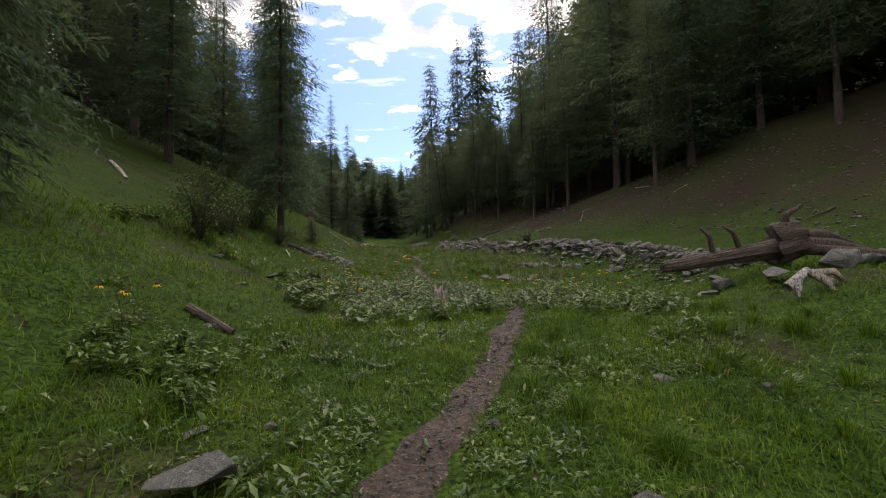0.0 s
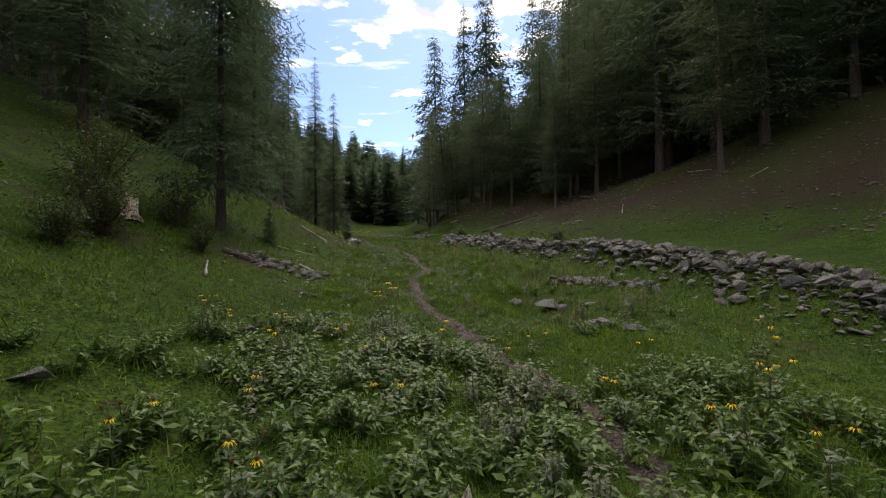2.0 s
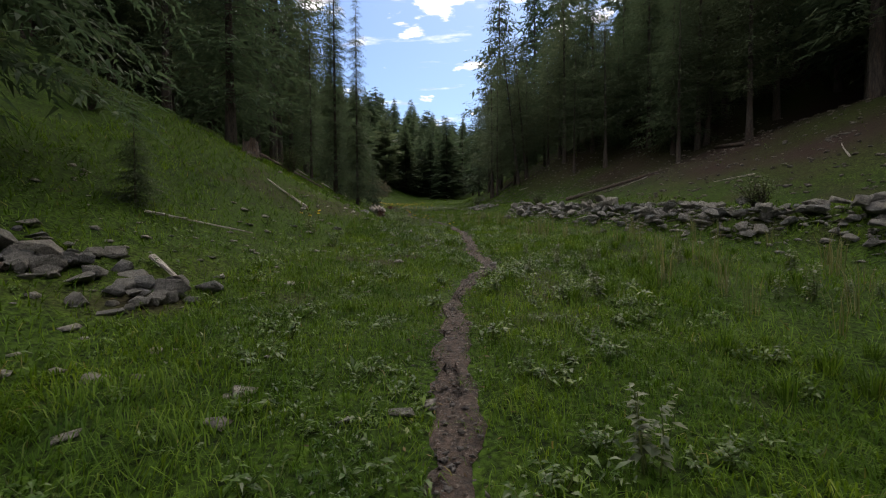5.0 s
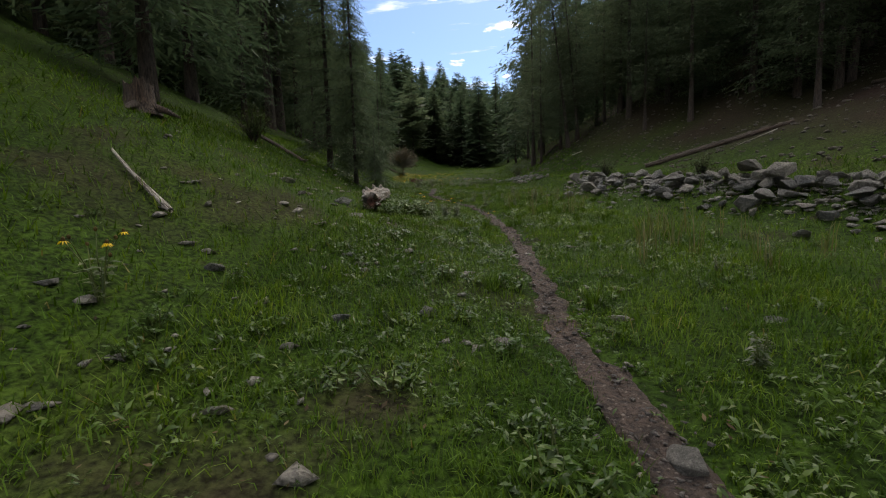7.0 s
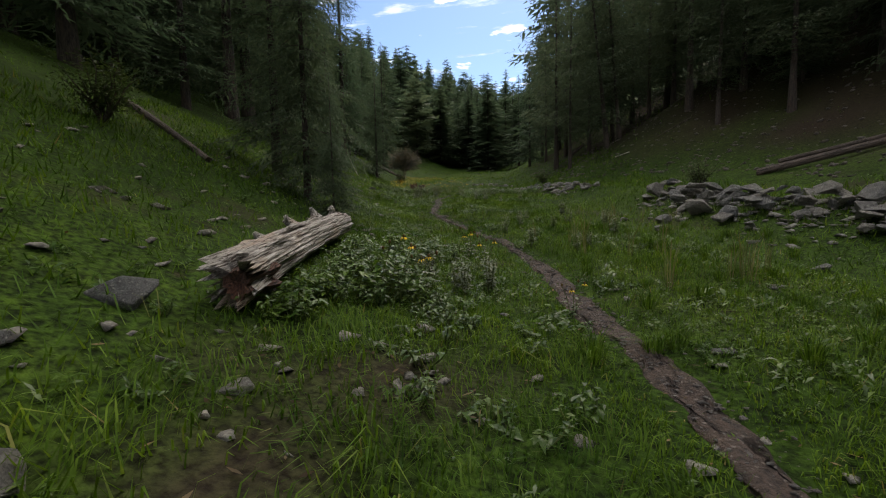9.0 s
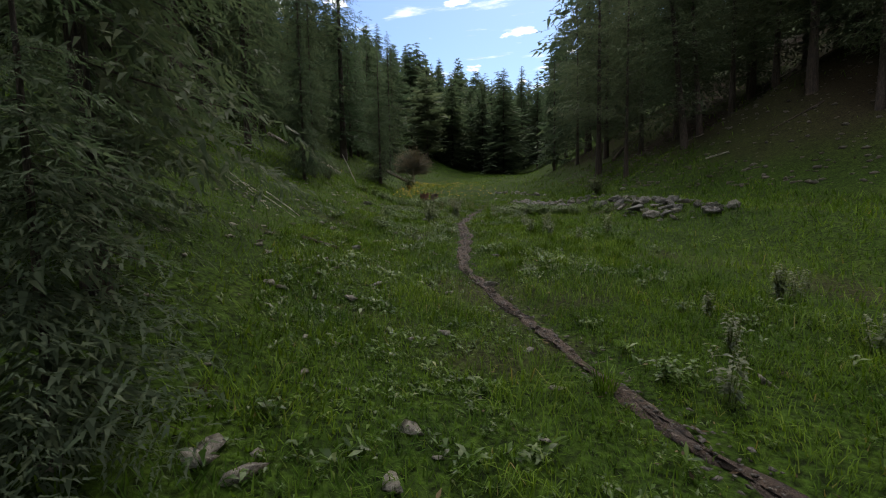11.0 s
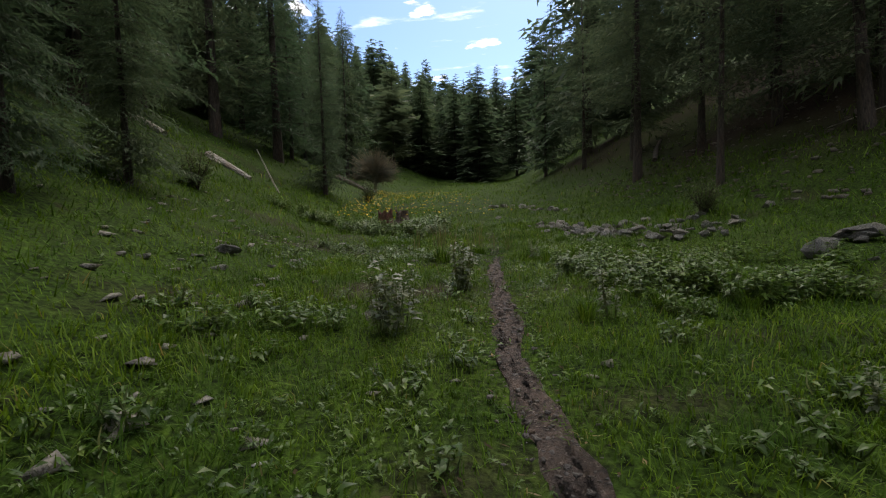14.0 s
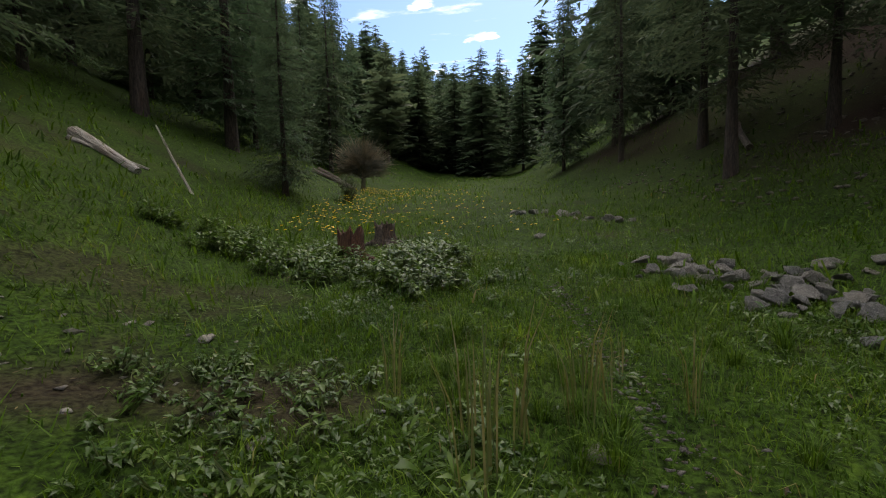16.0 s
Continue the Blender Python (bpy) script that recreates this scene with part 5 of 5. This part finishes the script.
def twig_bush(x, y, height, radius, label):
    w = random.Random(9)
    root = new("dead_bush")
    root.matrix_basis = Matrix.Translation(on_ground(x, y))
    st = [tube([(0, 0, -0.1), (0.08, 0, height * 0.2), (0.0, 0.05, height * 0.45)], [0.16, 0.13, 0.08], 7)]
    for _ in range(420):
        a, b = w.uniform(0, 6.28), math.asin(w.uniform(-0.45, 1.0))
        far = w.uniform(0.75, 1.05)
        tip = Vector((math.cos(a) * math.cos(b) * radius, math.sin(a) * math.cos(b) * radius, height * 0.5 + math.sin(b) * height * 0.5)) * far
        o = Vector((0, 0, height * w.uniform(0.2, 0.45)))
        mid = o.lerp(tip, 0.55) + Vector((w.gauss(0, 0.12), w.gauss(0, 0.12), 0.12))
        st.append(tube([tuple(o), tuple(mid), tuple(tip)], [0.03, 0.022, 0.008], 3))
        for _ in range(2):
            e = tip + Vector((w.gauss(0, 0.28), w.gauss(0, 0.28), w.gauss(0, 0.2)))
            st.append(tube([tuple(mid), tuple(e)], [0.016, 0.006], 3))
    part("branchwork", mesh_of("branchwork", *join(st), WILLOW), root, kind="stuff")
    return tagged(root, label, "bush")


twig_bush(-17.6, 70.5, 3.3, 1.9, "rounded grey leafless bush at the forest edge")

for proto in (*WEEDS, *BROADS, *GREYS, *LOWS, *CONES, *TUFTS, *TALLS, *BUSH):
    for o in (*proto.children_recursive, proto):
        bpy.data.objects.remove(o)


# ---- ground cover ----
ng = np.random.default_rng(3)


def cover_points(n, xoff, y0, y1, trail_gap=0.12, grassy=True):
    """Random places in the meadow, thin on bare soil and clear of the trail."""
    y = ng.uniform(y0, y1, n)
    x = trail_x(y) + ng.uniform(-xoff, xoff, n)
    d = np.abs(x - trail_x(y))
    wide = np.interp(y, [0, 3, 10, 30, 38, 43, 45, 47.5], [1.15, 1.15, 0.9, 0.9, 0.8, 0.75, 0.25, 0])
    soil = soil_at(x, y)
    kind = value_noise(x, y, 1.3, 31) * 0.6 + value_noise(x, y, 0.4, 32) * 0.4
    lush = np.clip((0.74 - kind) * 3.0, 0.25, 1) if grassy else np.clip((kind - 0.40) * 4.0, 0.05, 1)
    keep = (d > (trail_gap + 0.26 * value_noise(x, y, 0.25, 33) - 0.13) * wide) & (ng.random(n) < lush * (1 - 0.85 * soil))
    keep |= (d < 0.2) & (ng.random(n) < 0.05)
    keep &= ~((x > np.interp(y, RIGHT_Y, RIGHT_X) + 1.0) & (ng.random(n) < 0.72))
    return x[keep], y[keep]


def blades(name, label, sets, mat, lo, hi, width):
    xs, ys = zip(*[cover_points(*c) for c in sets])
    x, y = np.concatenate(xs), np.concatenate(ys)
    n = len(x)
    z = ground_z(x, y)
    tall = value_noise(x, y, 1.7, 41) * 0.45 + value_noise(x, y, 0.4, 42) ** 3 * 1.1
    ln = ng.uniform(lo, hi, n) * (0.40 + 1.3 * tall)
    ln *= np.clip(np.abs(x - trail_x(y)) / 0.35, 0.55, 1.0)
    ln *= np.interp(np.abs(x - trail_x(y)), [3.5, 6], [1.0, 0.6]) if hi < 0.2 else 1.0
    # blades of one clump lean the same way
    a = value_noise(x, y, 0.3, 43) * 12.0 + ng.normal(0, 0.7, n)
    k = ng.uniform(0.4, 1.6, n)
    w = width * ng.uniform(0.7, 1.3, n) * (1 + np.minimum(np.abs(x - trail_x(y)), 5) / 9)
    dx, dy = np.cos(a), np.sin(a)
    sx, sy = -dy * w / 2, dx * w / 2
    P = np.zeros((n, 5, 3))
    mx, my, mz = x + dx * ln * k * 0.3, y + dy * ln * k * 0.3, z + ln * 0.55
    P[:, 0] = np.stack([x - sx, y - sy, z - 0.02], 1)
    P[:, 1] = np.stack([x + sx, y + sy, z - 0.02], 1)
    P[:, 2] = np.stack([mx - sx * 0.8, my - sy * 0.8, mz], 1)
    P[:, 3] = np.stack([mx + sx * 0.8, my + sy * 0.8, mz], 1)
    P[:, 4] = np.stack([x + dx * ln * k, y + dy * ln * k, z + ln * (1.0 - 0.38 * k)], 1)
    base = (np.arange(n) * 5)[:, None, None]
    F = (base + np.array([[0, 1, 3], [0, 3, 2], [2, 3, 4]])[None]).reshape(-1, 3)
    return tagged(new(name, mesh_idx(name, P.reshape(-1, 3), F, mat)), label, "grass", kind="stuff")


blades("meadow_grass", "short lush green grass covering the valley floor", [(170000, 2.3, 0.6, 50), (110000, 6.5, 1.0, 56), (70000, 14.0, 2.0, 72)], GRASS, 0.035, 0.125, 0.0060)
blades("far_grass", "tall meadow grass at the valley's far end", [(26000, 15.0, 46, 100)], GRASS, 0.12, 0.30, 0.020)


def turf(name, label, sets, mat):
    """A dense under-layer of short one-face blades."""
    x = np.concatenate([trail_x(c[1]) + c[0] for c in sets])
    y = np.concatenate([c[1] for c in sets])
    d = np.abs(x - trail_x(y))
    keep = (d > (0.03 + 0.24 * value_noise(x, y, 0.25, 33)) * np.interp(y, [0, 4, 36, 42, 45, 47.5], [1.25, 1, 0.9, 0.8, 0.2, 0])) & (ng.random(len(x)) > 1.15 * soil_at(x, y))
    x, y, d = x[keep], y[keep], d[keep]
    n = len(x)
    z = ground_z(x, y)
    a, k = ng.uniform(0, 2 * np.pi, n), ng.uniform(0.4, 1.5, n)
    ln = ng.uniform(0.025, 0.065, n) * (0.6 + 0.9 * value_noise(x, y, 0.3, 61)) * (1 + d / 6)
    w = 0.0075 * (1 + d / 3.5)
    dx, dy = np.cos(a), np.sin(a)
    P = np.stack([np.stack([x - dy * w / 2, y + dx * w / 2, z - 0.015], 1), np.stack([x + dy * w / 2, y - dx * w / 2, z - 0.015], 1), np.stack([x + dx * ln * k, y + dy * ln * k, z + ln], 1)], 1)
    return tagged(new(name, mesh_np(name, P.reshape(-1, 3), 3, mat)), label, "grass", kind="stuff")


turf("turf", "dense short turf under the taller grass", [(ng.uniform(-w_, w_, n_), ng.uniform(0.5, y_, n_)) for w_, n_, y_ in ((2.6, 190000, 50), (7.5, 130000, 58))], GRASS)


def small_leaves(name, label, sets, mat, size, per, slim, category="herbs"):
    """Small plants: narrow folded leaves that spread from one root."""
    xs, ys = zip(*[cover_points(*c) for c in sets])
    x0, y0 = np.concatenate(xs), np.concatenate(ys)
    big = ng.uniform(0.5, 1.5, len(x0)) * (0.6 + 0.8 * value_noise(x0, y0, 0.6, 52))
    x, y, big = (np.repeat(v, per) for v in (x0, y0, big))
    n = len(x)
    ln = size * big * ng.uniform(0.5, 1.3, n)
    x, y = x + ng.normal(0, 0.012, n) * big, y + ng.normal(0, 0.012, n) * big
    z = ground_z(x, y) + ng.uniform(0.0, 0.9, n) * size * big
    a = ng.uniform(0, 2 * np.pi, n)
    rise, fall = ng.uniform(0.1, 1.0, n), ng.uniform(0.2, 1.1, n)
    flat = np.stack([np.cos(a), np.sin(a), np.zeros(n)], 1)
    up = np.array([0.0, 0.0, 1.0])
    p = np.stack([x, y, z], 1)
    m = p + flat * (ln * 0.5)[:, None] + up * (ln * 0.5 * rise)[:, None]
    t = m + flat * (ln * 0.5)[:, None] + up * (ln * 0.5 * (rise - fall))[:, None]
    s_ = np.stack([-np.sin(a), np.cos(a), ng.uniform(-0.5, 0.5, n)], 1) * (ln * slim * ng.uniform(0.7, 1.3, n))[:, None]
    P = np.stack([p, m + s_, t, m - s_], 1).reshape(-1, 3)
    F = ((np.arange(n) * 4)[:, None, None] + np.array([[0, 1, 3], [1, 2, 3]])[None]).reshape(-1, 3)
    return tagged(new(name, mesh_idx(name, P, F, mat)), label, category, kind="stuff")


small_leaves("meadow_herbs", "low leafy herbs growing through the grass", [(26000, 2.4, 0.8, 50, 0.16, False), (18000, 6.5, 1.0, 56, 0.2, False)], HERB, 0.030, 9, 0.16)
small_leaves("broad_herbs", "broader herb leaves standing above the turf", [(7000, 2.6, 0.8, 50, 0.2, False), (6000, 6.5, 1.0, 56, 0.2, False), (3500, 13.0, 3.0, 62, 0.2, False)], HERB, 0.050, 9, 0.14)

# dry litter on the bare patches and beside the trail
ly = ng.uniform(0.8, 50, 120000)
lx = trail_x(ly) + ng.uniform(-5.5, 5.5, 120000)
sel = ng.random(120000) < np.maximum(soil_at(lx, ly) * 0.35, 0.25 * (np.abs(lx - trail_x(ly)) < 0.35)) + 0.01
lx, ly = lx[sel], ly[sel]
nl = len(lx)
a, ln = ng.uniform(0, 6.28, nl), ng.uniform(0.01, 0.035, nl)
slim = np.where(ng.random(nl) < 0.3, 0.06, 0.3)
p = np.stack([lx, ly, ground_z(lx, ly) + 0.02], 1)
d = np.stack([np.cos(a), np.sin(a), ng.uniform(-0.25, 0.25, nl)], 1) * ln[:, None]
s_ = np.stack([-np.sin(a), np.cos(a), ng.uniform(-0.4, 0.4, nl)], 1) * (ln * slim)[:, None]
tagged(new("dry_litter", mesh_np("dry_litter", np.stack([p - d, p + s_, p + d, p - s_], 1).reshape(-1, 3), 4, LITTER)), "dry brown leaf and twig litter on bare soil", "litter", kind="stuff")

# far yellow bloom
fy = ng.uniform(51, 70, 700)
fx = np.interp(fy, LEFT_Y, LEFT_X) + ng.uniform(-0.5, 7.0, 700) * ng.random(700)
fz = ground_z(fx, fy) + ng.uniform(0.15, 0.4, 700)
a = ng.uniform(0, 6.28, 700)
P = np.stack([np.stack([fx, fy, fz], 1) + 0.036 * np.stack([np.cos(a + k * np.pi / 2), np.sin(a + k * np.pi / 2), 0.3 * np.sin(a * 3 + k)], 1) for k in range(4)], 1)
tagged(new("far_flowers", mesh_np("far_flowers", P.reshape(-1, 3), 4, PETAL)), "distant drift of small yellow flowers in the grass", "flowers", kind="stuff")
